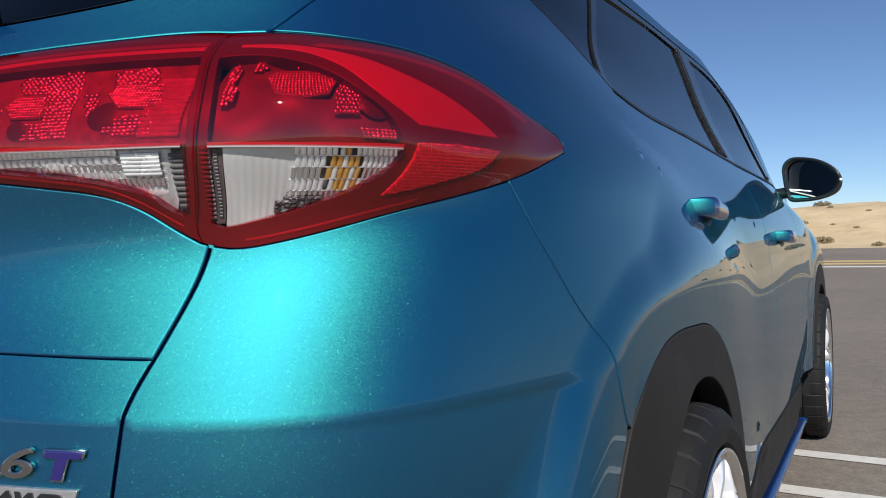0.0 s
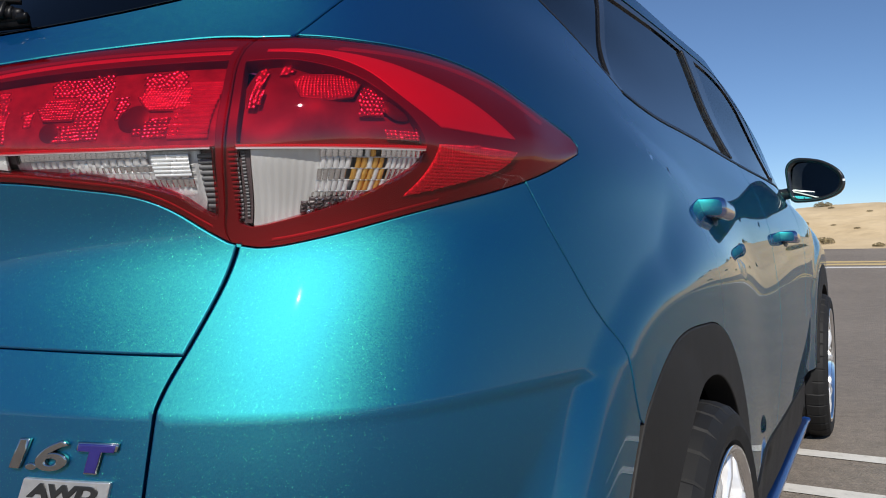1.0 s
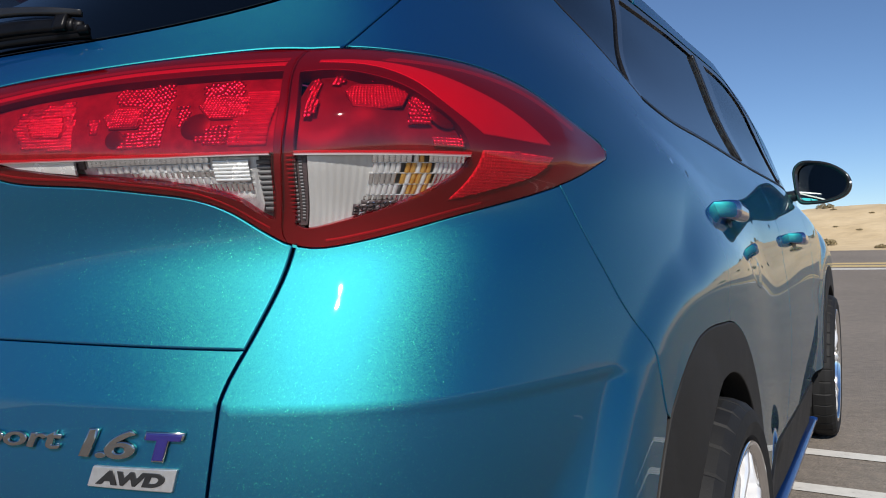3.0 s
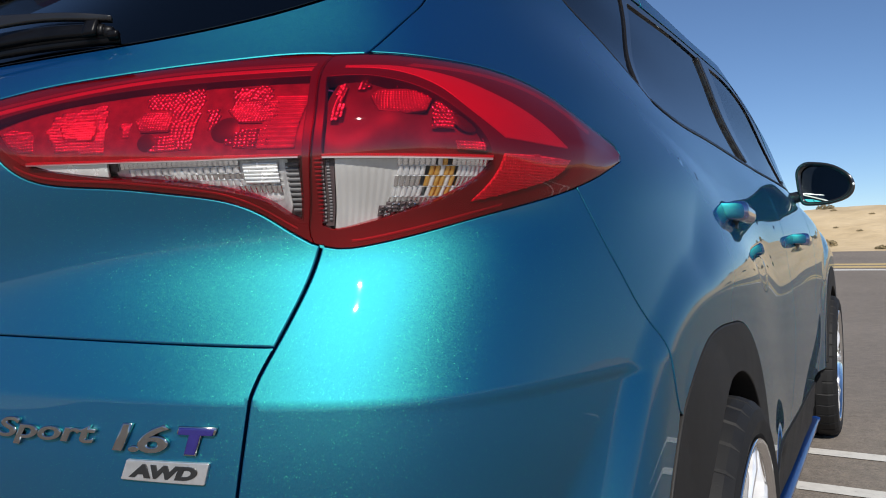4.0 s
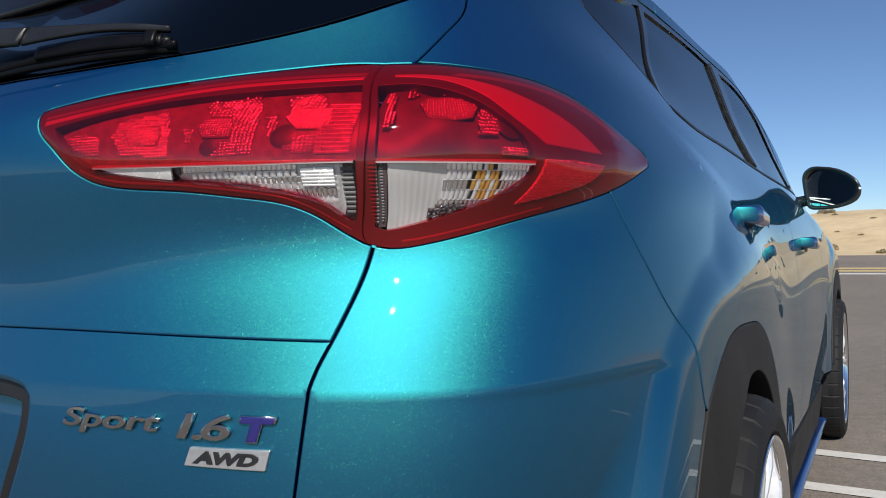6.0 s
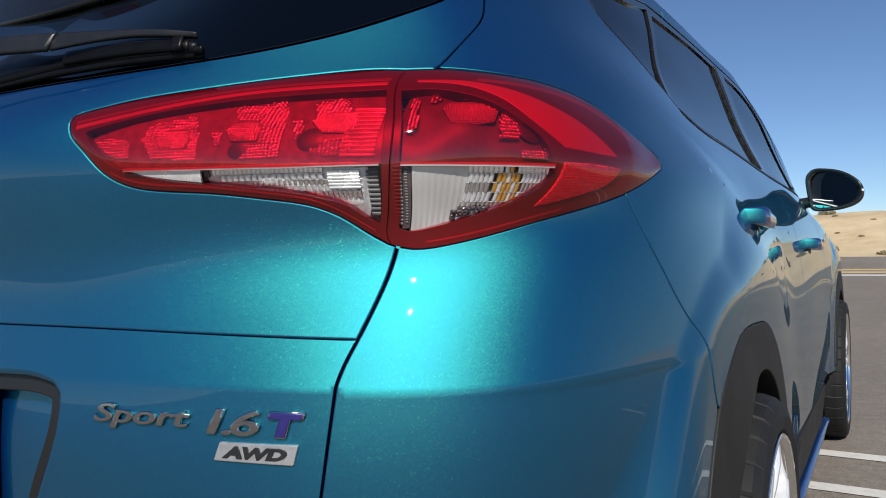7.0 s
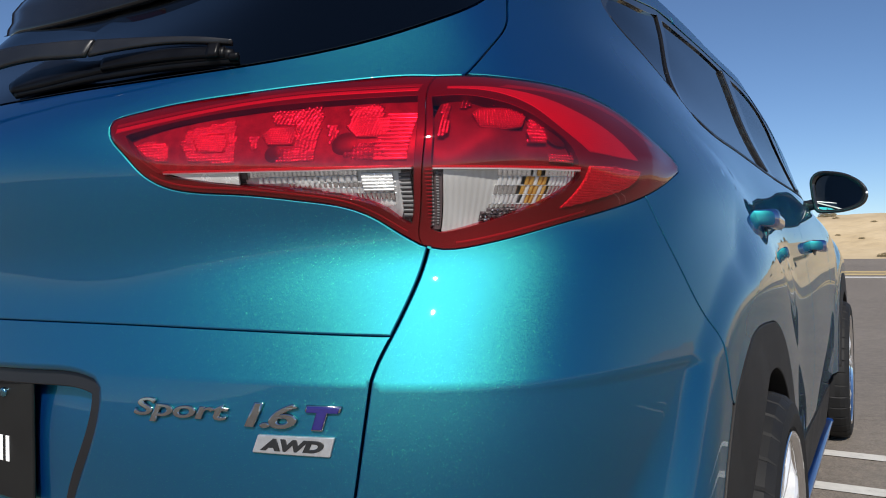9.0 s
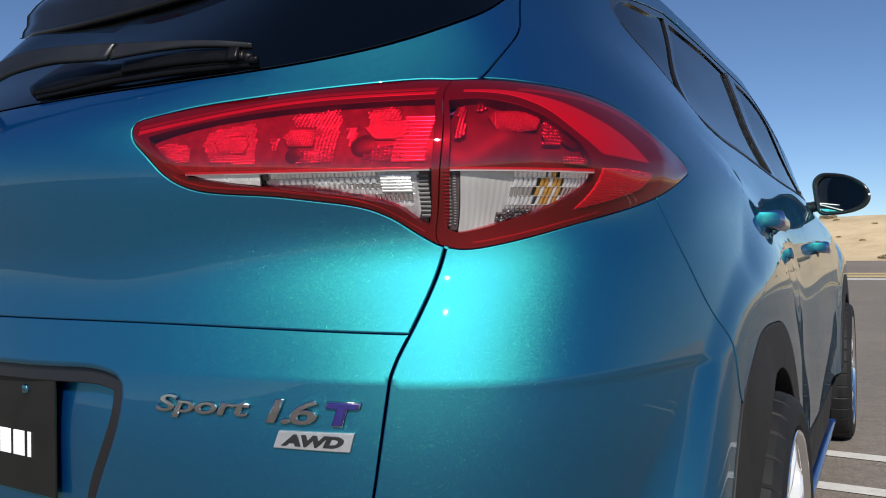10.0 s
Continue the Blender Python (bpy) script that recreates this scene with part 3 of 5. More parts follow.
# ---- the car ----
car = new("car")
tagged(car, "blue metallic compact SUV parked on the asphalt lot", "car")

GAP = curve([(0.7982, 1.4709), (0.7544, 1.3699), (0.7298, 1.2847), (0.7221, 1.2513), (0.6914, 1.2141), (0.6607, 1.1809), (0.6396, 1.1498)], 30)
GLASS_LOW = curve([(0, 1.158), (0.1875, 1.1604), (0.3508, 1.1687), (0.4764, 1.1896), (0.5323, 1.2091), (0.5959, 1.2401), (0.6620, 1.2762), (0.6953, 1.3009)], 34)
GLASS_SIDE = curve([(0.6953, 1.3009), (0.7238, 1.3593), (0.7637, 1.4608)], 8)
TOP_IN = curve([(0.2735, 1.0966), (0.2756, 1.1042), (0.2886, 1.1100), (0.3435, 1.1210), (0.4073, 1.1295), (0.4643, 1.1371), (0.5172, 1.1437), (0.5719, 1.1487), (0.6020, 1.1478)], 44)
TOP_OUT = curve([(0.6046, 1.1480), (0.6403, 1.1491), (0.7139, 1.1463), (0.7860, 1.1431), (0.8522, 1.1353), (0.9127, 1.1199), (0.9848, 1.0941), (1.0471, 1.0764), (1.0654, 1.0702)], 44)
TIP = curve([(1.0654, 1.0702), (1.0763, 1.0595), (1.0689, 1.0480)], 8)
BOT_IN = curve([(0.2735, 1.0966), (0.2776, 1.0866), (0.2989, 1.0636), (0.3233, 1.0381), (0.3539, 1.0199), (0.3761, 1.0143), (0.4394, 1.0081), (0.5076, 0.9986), (0.5439, 0.9909), (0.5670, 0.9798), (0.5925, 0.9621), (0.6150, 0.9490)], 50)
BOT_OUT = curve([(0.6190, 0.9475), (0.6390, 0.9431), (0.6686, 0.9460), (0.7157, 0.9572), (0.7580, 0.9688), (0.8156, 0.9837), (0.9175, 1.0075), (1.0136, 1.0322), (1.0689, 1.0480)], 44)
SPLIT = curve([(.6032, 1.1480), (.6010, 1.1390), (.6030, 1.1220), (.6149, 1.0853), (.6183, 1.0473), (.6154, 1.0061), (.6118, .9751), (.6125, .9570), (.6172, .9482)], 24)
GAP_LOW = curve([(0.6232, 0.9462), (0.6218, 0.9192), (0.6164, 0.8819), (0.6087, 0.8503), (0.6004, 0.8217), (.5960, .7914), (.5887, .7307), (.5797, .6738), (.562, .60), (.54, .52), (.525, .46)], 44)
SEAM = curve([(0, .8608), (0.1939, 0.8594), (0.3203, 0.8574), (0.4309, 0.8545), (0.5338, 0.8519), (0.6087, 0.8499)], 24)
FENDER_SEAM = curve([(0.9182, 1.0071), (0.9586, 0.9562), (0.9926, 0.9118), (1.0230, 0.8624), (1.0593, 0.8082), (1.0654, .7718), (1.0796, .7252)], 24)



def near(c, a, b):
    """The stretch of a curve between two values of u."""
    return np.array([q for q in c if min(a, b) - 1e-6 <= q[0] <= max(a, b) + 1e-6])


def both(half):
    """A right half from the middle line back to the middle line, closed by its mirror image."""
    half = np.asarray(half)
    return closed(half, half[::-1] * (-1, 1))


def on_skin(y, z):
    """(u, v) of the side's skin at a place given along the car and in height."""
    us = np.linspace(.75, 3.9, 500)
    v = z
    u = 0
    for _ in range(4):
        p = BODY.at(us, us * 0 + v)
        u = np.interp(y, p[:, 1], us)
        v += z - BODY.at(u, v)[0, 2]
    return float(u), float(v)


def arc(c, r, a0, a1, n=30):
    """An arc on the side's skin round an axle; degrees from straight back over the top."""
    out = []
    for a in np.linspace(radians(a0), radians(a1), n + 1):
        out.append(on_skin(c - r * math.cos(a), .345 + r * math.sin(a)))
    return np.array(out)


CLAD_OUT = np.array([on_skin(.895 - r * math.cos(a), .345 + r * math.sin(a)) for a, r in ((radians(d), .456 + .071 * float(1 - smooth(44, 92, d))) for d in np.linspace(2, 176, 70))])
CLAD_IN = arc(.895, .366, 8, 175, 40)
ARCH_REAR = np.concatenate([FENDER_SEAM[-1:], CLAD_OUT[[q[0] < 1.078 and q[1] > .40 for q in CLAD_OUT]][::-1], [(.925, .40)]])


LAMP_TOP = np.concatenate([TOP_IN, TOP_OUT, TIP])
LAMP_LOW = np.concatenate([BOT_IN, BOT_OUT])


def ridge(q):
    """Lift of the lenses: bulging between their edges, with a ridge that runs out to the wing's tip."""
    u, v = q[:, 0], q[:, 1]
    top = np.interp(u, LAMP_TOP[2:-4, 0], LAMP_TOP[2:-4, 1])
    low = np.interp(u, LAMP_LOW[:, 0], LAMP_LOW[:, 1])
    h = np.maximum(top - low, .006)
    s = np.clip((v - low) / h, 0, 1)
    bulge = .010 * np.clip(h / .11, 0, 1) * (1 - (2 * s - 1) ** 4)
    line = 1.050 + .030 * np.clip(u - .83, 0, 1)
    return bulge + .0005 + .009 * smooth(.80, .92, u) * (1 - smooth(.92, 1.06, u)) * np.maximum(0, 1 - np.abs(v - line) / .05)


def prisms(name, cells, mat, parent, side, rounded=False):
    """Many small pyramids, or beads, behind the lens: cells of (u, v, half width, half height, depth of base, height of tip)."""
    c = np.array(cells, float)
    verts, faces = [], []
    for k, (dx, dy) in enumerate(((-1, -1), (1, -1), (1, 1), (-1, 1), (0, 0))):
        p, n = skin_frame(np.stack([c[:, 0] + dx * c[:, 2], c[:, 1] + dy * c[:, 3]], 1))
        verts.append(p + n * (ridge(c) + c[:, 4] + (c[:, 5] if k == 4 else 0))[:, None])
    verts = np.stack(verts, 1).reshape(-1, 3)
    for i in range(len(c)):
        b = 5 * i
        faces += [(b, b + 1, b + 4), (b + 1, b + 2, b + 4), (b + 2, b + 3, b + 4), (b + 3, b, b + 4)]
    if side < 0:
        verts = verts * (-1, 1, 1)
        faces = [f[::-1] for f in faces]
    return tagged(mesh_part(name, verts, faces, mat, parent, smooth_faces=rounded), kind="stuff")


def field(zone, du, dv, depth, tip, margin=.002, skip=None, jitter=.2, seed=1, fill=.96):
    """Cells of a prism field that fill a zone."""
    rnd = random.Random(seed)
    lo, hi = zone.min(0), zone.max(0)
    out = []
    v = lo[1] + dv
    while v < hi[1]:
        u = lo[0] + du
        while u < hi[0]:
            q = np.array([[u, v]])
            if inside(zone, q)[0] and distance(zone, q)[0] > margin and not (skip and skip(u, v)):
                out.append((u, v, du * fill, dv * fill, depth, tip * (1 + rnd.uniform(-jitter, jitter))))
            u += 2 * du
        v += 2 * dv
    return out


def ribs(name, u0, u1, v0, v1, pitch, depth, mat, parent, side, upright=False):
    """A stack of half-round ribs."""
    verts, faces = [], []
    n = int(((u1 - u0) if upright else (v1 - v0)) / pitch)
    for i in range(n):
        for a in np.linspace(0, math.pi, 7):
            for w in np.linspace(0, 1, 5):
                if upright:
                    u, v = u0 + pitch * (i + .5 - .48 * math.cos(a)), v0 + (v1 - v0) * w
                else:
                    u, v = u0 + (u1 - u0) * w, v0 + pitch * (i + .5 - .48 * math.cos(a))
                verts.append((u, v, depth + .5 * pitch * math.sin(a)))
        for r in range(6):
            for w in range(4):
                b = 35 * i + 5 * r + w
                q = (b, b + 1, b + 6, b + 5)
                faces.append(q if upright else q[::-1])
    verts = np.array(verts)
    p, nn = skin_frame(verts[:, :2])
    p = p + nn * (verts[:, 2] + ridge(verts))[:, None]
    if side < 0:
        p = p * (-1, 1, 1)
        faces = [f[::-1] for f in faces]
    return tagged(mesh_part(name, p, faces, mat, parent), kind="stuff")


def disc(u, v, ru, rv, depth, dome, mat, name, parent, side, n=24):
    verts, faces = [(u, v, depth + dome)], []
    for k in range(1, 5):
        t = k / 4
        for i in range(n):
            a = 2 * math.pi * i / n
            verts.append((u + ru * t * math.cos(a), v + rv * t * math.sin(a), depth + dome * math.sqrt(max(0, 1 - t * t))))
    for i in range(n):
        faces.append((0, 1 + i, 1 + (i + 1) % n))
        for k in range(3):
            a, b = 1 + k * n + i, 1 + k * n + (i + 1) % n
            faces.append((a, a + n, b + n, b))
    verts = np.array(verts)
    p, nn = skin_frame(verts[:, :2])
    p = p + nn * (verts[:, 2] + ridge(verts))[:, None]
    if side < 0:
        p = p * (-1, 1, 1)
        faces = [f[::-1] for f in faces]
    return mesh_part(name, p, faces, mat, parent)


def box_line(u0, u1, v0, v1):
    return closed([(u0, v0), (u1, v0), (u1, v1), (u0, v1)])


def behind(d):
    """A sheet at a depth behind the lens."""
    return lambda q: ridge(q) - d


def bezel_lift(q):
    return -.0008 + .35 * (ridge(q) - .0006)


def proud(q):
    """A sheet a little in front of the bezel."""
    return bezel_lift(q) + .0008


def tail_lamps(side):
    lens = dict(gap=.0001, edge=.0005, rim=.009, step=.006, side=side, lift=ridge)
    flat = dict(gap=0, rim=.003, edge=.0006, step=.008, side=side)

    def block(outline, parent, depth=.013, size=.0011, seed=1, mat=BEAD):
        """A raised reflector block, its face cut into a fine net of prisms."""
        panel("prism_block", inset(refine(outline, .004), -.0012), LAMP_RED, parent, lift=behind(depth), gap=0, edge=.0010, rim=.003, step=.008, side=side)
        prisms("block_prisms", field(outline, size, size, -depth + .0003, size * 1.3, margin=.0004, seed=seed, fill=.9), mat, parent, side, rounded=True)

    # inner lamp, in the tailgate: one lens, red but for a clear wedge
    red = closed(curve([(.3000, 1.0835), (.3437, 1.0922), (.3980, 1.1018), (.4521, 1.1090), (.5019, 1.1132), (.5500, 1.1160), (.5945, 1.1180)], 30), curve([(.5945, 1.1180), (.6062, 1.0853), (.6102, 1.0345)], 8),
                 [(.5258, 1.0340), (.4293, 1.0352), (.3472, 1.0370)], curve([(.3472, 1.0370), (.3230, 1.0545), (.3000, 1.0835)], 10))
    clear = closed([(.3484, 1.0354), (.4291, 1.0337), (.5258, 1.0322), (.6104, 1.0330)], curve([(.6104, 1.0330), (.6083, 1.0040), (.6045, .9722)], 6), curve([(.6030, .9715), (.5960, .9750), (.5806, .9886), (.5572, .9988), (.5323, 1.0050), (.4840, 1.0122), (.4082, 1.0226), (.3484, 1.0354)], 30))
    line = closed(TOP_IN, SPLIT, BOT_IN[::-1])
    lamp = panel("tail_lamp_inner", line, LAMP_BEZEL, car, "inner red and clear tail lamp set in the tailgate", holes=[red, clear], gap=.0002, edge=.0007, hole_edge=.0010, rim=.014, lift=bezel_lift, step=.006, side=side)
    panel("red_lens", line, RED_LENS, lamp, holes=[clear], hole_edge=.0002, **lens)
    panel("clear_lens", clear, CLEAR_LENS, lamp, gap=-.0002, edge=.0002, rim=.004, step=.006, side=side, lift=ridge)
    panel("lamp_housing", inset(line, .008), LAMP_MAROON, lamp, lift=behind(.022), gap=0, rim=.001, step=.02, side=side)
    top = curve([(.2840, 1.0900), (.3420, 1.0985), (.4100, 1.1110), (.4830, 1.1215), (.5380, 1.1250), (.5930, 1.1275)], 30)
    panel("light_bar", closed(top + (0, .0034), (top - (0, .0034))[::-1]), LIGHT_GUIDE, lamp, lift=proud, gap=0, edge=.0024, rim=.006, step=.006, side=side)
    # dimmer strips by the bar and along the foot, a fade made by colour
    panel("bar_fade_strip", closed(top + (0, .0082), (top + (0, .0036))[::-1]), GUIDE_FADE, lamp, lift=proud, gap=0, edge=.0010, rim=.004, step=.006, side=side)
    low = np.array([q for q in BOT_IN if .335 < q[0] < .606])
    panel("bar_fade_strip", closed(low + (0, .0042), (low + (0, .0075))[::-1]), GUIDE_FADE, lamp, lift=proud, gap=0, edge=.0012, rim=.004, step=.006, side=side)
    clusters = [[(.3081, 1.0711), (.3220, 1.0775), (.3551, 1.0705), (.3554, 1.0490), (.3327, 1.0507)],
                [(.3679, 1.0691), (.3735, 1.0888), (.4250, 1.0990), (.4333, 1.0715), (.4317, 1.0441), (.3818, 1.0470)],
                [(.4451, 1.0754), (.4573, 1.0786), (.4580, 1.0604), (.4510, 1.0595)],
                [(.4569, 1.1080), (.5050, 1.1130), (.5163, 1.0898), (.4671, 1.0893)],
                [(.4904, 1.0913), (.5149, 1.0933), (.5170, 1.0435), (.4940, 1.0442)],
                [(.4727, 1.0596), (.4991, 1.0614), (.5014, 1.0430), (.4771, 1.0442)],
                [(.5203, 1.0863), (.5311, 1.0890), (.5372, 1.0658), (.5301, 1.0630)],
                [(.5320, 1.1100), (.5594, 1.1160), (.5732, 1.0938), (.5401, 1.0919)],
                [(.5414, 1.0593), (.5802, 1.0657), (.5832, 1.0428), (.5448, 1.0446)]]
    blocks = [closed([(.3834, 1.0767), (.3921, 1.0814), (.4189, 1.0810), (.4240, 1.0688), (.4191, 1.0588), (.3905, 1.0605)]),
              closed([(.4595, 1.0765), (.4665, 1.0860), (.4902, 1.0859), (.4960, 1.0744), (.4928, 1.0649), (.4678, 1.0650)]),
              closed([(.5397, 1.0853), (.5444, 1.0938), (.5784, 1.0936), (.5836, 1.0765), (.5763, 1.0710), (.5536, 1.0715)])]
    shades = ((.4740, 1.0535, .0085), (.5440, 1.0640, .0120))

    def bare(u, v):
        q = np.array([[u, v]])
        return any((u - a) ** 2 + (v - b) ** 2 < r * r for a, b, r in shades) or any(inside(b, q)[0] for b in blocks)

    panel("reflector_sheet", inset(refine(red, .006), -.004), LAMP_RED, lamp, lift=behind(.0160), gap=0, rim=.001, step=.008, side=side)
    for k, c in enumerate(clusters):
        cells = field(closed(c), .0019, .0017, -.0156, .0026, margin=.0002, skip=bare, seed=3 + k, jitter=.5, fill=.94)
        prisms("bead_reflector", [(u, v + .10 * (u - .45) ** 2, *rest) for u, v, *rest in cells], BEAD, lamp, side, rounded=True)
    for k, b in enumerate(blocks):
        block(b, lamp, .0140, .0013, seed=k + 9, mat=BEAD)
    for u, v, r in shades:
        disc(u, v, r, r * 1.15, -.0155, .0010, LAMP_DARK, "bulb_shade", lamp, side)
    ribs("rib_stack", .5740, .6040, 1.042, 1.104, .0050, -.0158, FLUTE, lamp, side)
    panel("divider", closed([(.3560, 1.0340), (.4291, 1.0322), (.5258, 1.0307), (.6090, 1.0312)], [(.6090, 1.0345), (.5258, 1.0340), (.4291, 1.0354), (.3560, 1.0370)]), LIGHT_GUIDE, lamp, lift=behind(.0010), gap=0, edge=.0003, rim=.009, step=.008, side=side)
    # its clear wedge: a bright flat, stepped facets, scallops along the foot, ribs by the joint
    panel("bright_step", closed([(.3600, 1.0350), (.4418, 1.0336), (.4406, 1.0190), (.4140, 1.0225), (.3800, 1.0285)]), LAMP_WHITE, lamp, lift=behind(.0040), **flat)
    panel("dark_step", closed([(.4425, 1.0336), (.4480, 1.0334), (.4480, 1.0240), (.4420, 1.0255)]), LAMP_DARK, lamp, lift=behind(.0090), **flat)
    steps = closed([(.4480, 1.0330), (.5960, 1.0322), (.5930, .9800), (.5640, .9985), (.5360, 1.0075), (.4480, 1.0215)])
    panel("facet_backing", inset(refine(steps, .006), -.004), SATIN, lamp, lift=behind(.0120), gap=0, rim=.002, step=.01, side=side)
    for k, (v0, v1, u0, u1, pitch) in enumerate(((1.0262, 1.0322, .450, .562, .0046), (1.0190, 1.0250, .458, .562, .0064), (1.0128, 1.0180, .490, .594, .0050), (1.0066, 1.0118, .522, .594, .0060), (.9990, 1.0056, .555, .594, .0046))):
        ribs("facet_row", u0, u1, v0, v1, pitch, -.0116, FLUTE if k % 2 else MIRROR_FACET, lamp, side, upright=True)
        ribs("facet_sill", u0, u1, v1, v1 + .0009, .00085, -.0100, LAMP_WHITE, lamp, side)
    ribs("facet_ribs", .5640, .5920, 1.008, 1.031, .0034, -.0080, LAMP_WHITE, lamp, side)
    for k in range(8):
        disc(.508 + .0104 * k, 1.0180 - .0019 * k - .00022 * k * k, .0105, .0046, -.0098 - .0003 * k, .0007, LAMP_WHITE, "scallop", lamp, side, 16)
    panel("rib_backing", closed([(.5975, 1.0325), (.6085, 1.0325), (.6030, .9735), (.5950, .9765)]), LAMP_DARK, lamp, lift=behind(.0140), **flat)
    ribs("rib_stack", .5972, .6072, .978, 1.032, .0050, -.0135, LAMP_GREY, lamp, side)

    # outer lamp, on the body: one lens, red but for a clear window
    red = closed(curve([(.6110, 1.1165), (.6439, 1.1180), (.6806, 1.1120), (.7096, 1.1025), (.7293, 1.0905), (.7425, 1.0770), (.7551, 1.0611), (.7630, 1.0350)], 30), [(.7020, 1.0345), (.6605, 1.0348), (.6260, 1.0352)], curve([(.6260, 1.0352), (.6225, 1.0853), (.6110, 1.1165)], 8))
    clear = closed([(.6258, 1.0327), (.6809, 1.0324), (.7607, 1.0316)], curve([(.7607, 1.0316), (.7541, 1.0180), (.7429, 1.0071), (.7263, .9941), (.7008, .9816), (.6699, .9705), (.6450, .9635), (.6300, .9625), (.6230, .9665)], 30), curve([(.6230, .9665), (.6245, 1.0000), (.6258, 1.0327)], 6))
    wing = closed(curve([(.6220, 1.1325), (.6777, 1.1316), (.7229, 1.1258), (.7594, 1.1180), (.7933, 1.1062), (.8282, 1.0922), (.8644, 1.0736), (.9020, 1.0512)], 30), curve([(.9006, 1.0498), (.8400, 1.0500), (.7828, 1.0519)], 8), curve([(.7828, 1.0519), (.7656, 1.0678), (.7506, 1.0838), (.7375, 1.0986), (.7141, 1.1127), (.6792, 1.1232), (.6220, 1.1278)], 24))
    reflex = closed([(.7765, 1.0363), (.8234, 1.0374), (.8920, 1.0350)], curve([(.8920, 1.0350), (.8753, 1.0223), (.8394, 1.0091), (.7973, .9980), (.7537, .9872)], 12), curve([(.7537, .9872), (.7627, 1.0013), (.7700, 1.0184), (.7765, 1.0363)], 8))
    line = closed(TOP_OUT, TIP, BOT_OUT[::-1], SPLIT[::-1])
    lamp = panel("tail_lamp_outer", line, LAMP_BEZEL, car, "outer wraparound red and clear tail lamp", holes=[red, clear], gap=.0002, edge=.0007, hole_edge=.0010, rim=.014, lift=bezel_lift, step=.006, side=side)
    panel("red_lens", line, RED_LENS, lamp, holes=[clear], hole_edge=.0002, **lens)
    panel("clear_lens", clear, CLEAR_LENS, lamp, gap=-.0002, edge=.0002, rim=.004, step=.006, side=side, lift=ridge)
    panel("light_guide", wing, LIGHT_GUIDE, lamp, lift=proud, gap=0, edge=.0016, rim=.006, step=.006, side=side)
    outer = np.array([q for q in TOP_OUT if .70 < q[0] < 1.0])
    # the guide's fade towards the lamp's edges, painted as dimmer strips
    panel("guide_fade_strip", closed(outer - (0, .0100), (outer - (.012, .0165))[::-1]), GUIDE_FADE, lamp, lift=proud, gap=0, edge=.0020, rim=.005, step=.006, side=side)
    panel("reflex_reflector", reflex, REFLEX, lamp, lift=behind(.0045), gap=0, edge=.0008, rim=.005, step=.006, side=side)
    prisms("reflex_beads", field(reflex, .0016, .0015, -.0044, .0016, margin=.0006, seed=51, jitter=.3, fill=.92), FLUTE, lamp, side, rounded=True)
    low = np.array([q for q in BOT_OUT if .64 < q[0] < .80])
    panel("guide_fade_strip", closed(low + (0, .0046), (low + (0, .0080))[::-1]), GUIDE_FADE, lamp, lift=proud, gap=0, edge=.0012, rim=.004, step=.006, side=side)
    panel("lamp_housing", inset(line, .010), LAMP_DARK, lamp, lift=behind(.052), gap=0, rim=.001, step=.02, side=side)
    back = np.clip(inset(refine(red, .006), -.020), (.6190, 1.0335), (.80, 1.140))
    panel("lamp_back", back, LAMP_MAROON, lamp, lift=lambda q: ridge(q) - .0185 - .0035 * np.cos((q[:, 0] - .640) * 78) * np.cos((q[:, 1] - 1.078) * 60), gap=0, rim=.001, step=.005, side=side)
    block(closed([(.6596, 1.1001), (.6665, 1.1069), (.7182, 1.1083), (.7236, 1.0999), (.7120, 1.0829), (.6933, 1.0791), (.6684, 1.0822)]), lamp, .0150, .0015, seed=31, mat=PRISM_DIM)
    for k, (c, du, dv) in enumerate([([(.6240, 1.1130), (.6320, 1.1150), (.6390, 1.0734), (.6290, 1.0704)], .0017, .0017),
                                     ([(.6390, 1.1240), (.6520, 1.1250), (.6567, 1.1087), (.6450, 1.1071)], .0022, .0014),
                                     ([(.6833, 1.1190), (.7000, 1.1180), (.6965, 1.1110), (.6839, 1.1106)], .0018, .0018),
                                     ([(.7262, 1.1050), (.7500, 1.1000), (.7560, 1.0960), (.7241, 1.0966)], .0060, .0015),
                                     ([(.7221, 1.0930), (.7507, 1.0930), (.7331, 1.0632), (.7119, 1.0617)], .0018, .0022),
                                     ([(.7300, 1.0500), (.7720, 1.0500), (.7720, 1.0400), (.7300, 1.0390)], .0020, .0016),
                                     ([(.7560, 1.0800), (.7680, 1.0700), (.7720, 1.0521), (.7579, 1.0495)], .0014, .0020)]):
        prisms("bead_reflector", field(closed(c), du, dv, -.0150, .0026, margin=.0002, seed=32 + k, jitter=.6, fill=.92), BEAD, lamp, side, rounded=True)
    disc(.7480, 1.0700, .0130, .0120, -.0150, .0020, LAMP_DARK, "bulb_shade", lamp, side)
    disc(.7120, 1.1180, .0100, .0060, -.0150, .0015, LAMP_DARK, "bulb_shade", lamp, side)
    panel("divider", closed([(.6262, 1.0306), (.6809, 1.0303), (.7590, 1.0297)], [(.7600, 1.0338), (.6809, 1.0342), (.6262, 1.0346)]), LIGHT_GUIDE, lamp, lift=behind(.0010), gap=0, edge=.0003, rim=.009, step=.008, side=side)
    # its clear window: ribs by the joint, a dark slot, a smooth bowl, then mirror flutes, some coloured as if
    # reflecting an amber bulb
    panel("rib_backing", closed([(.6200, 1.0335), (.6275, 1.0335), (.6245, .9650), (.6170, .9650)]), LAMP_DARK, lamp, lift=behind(.0085), **flat)
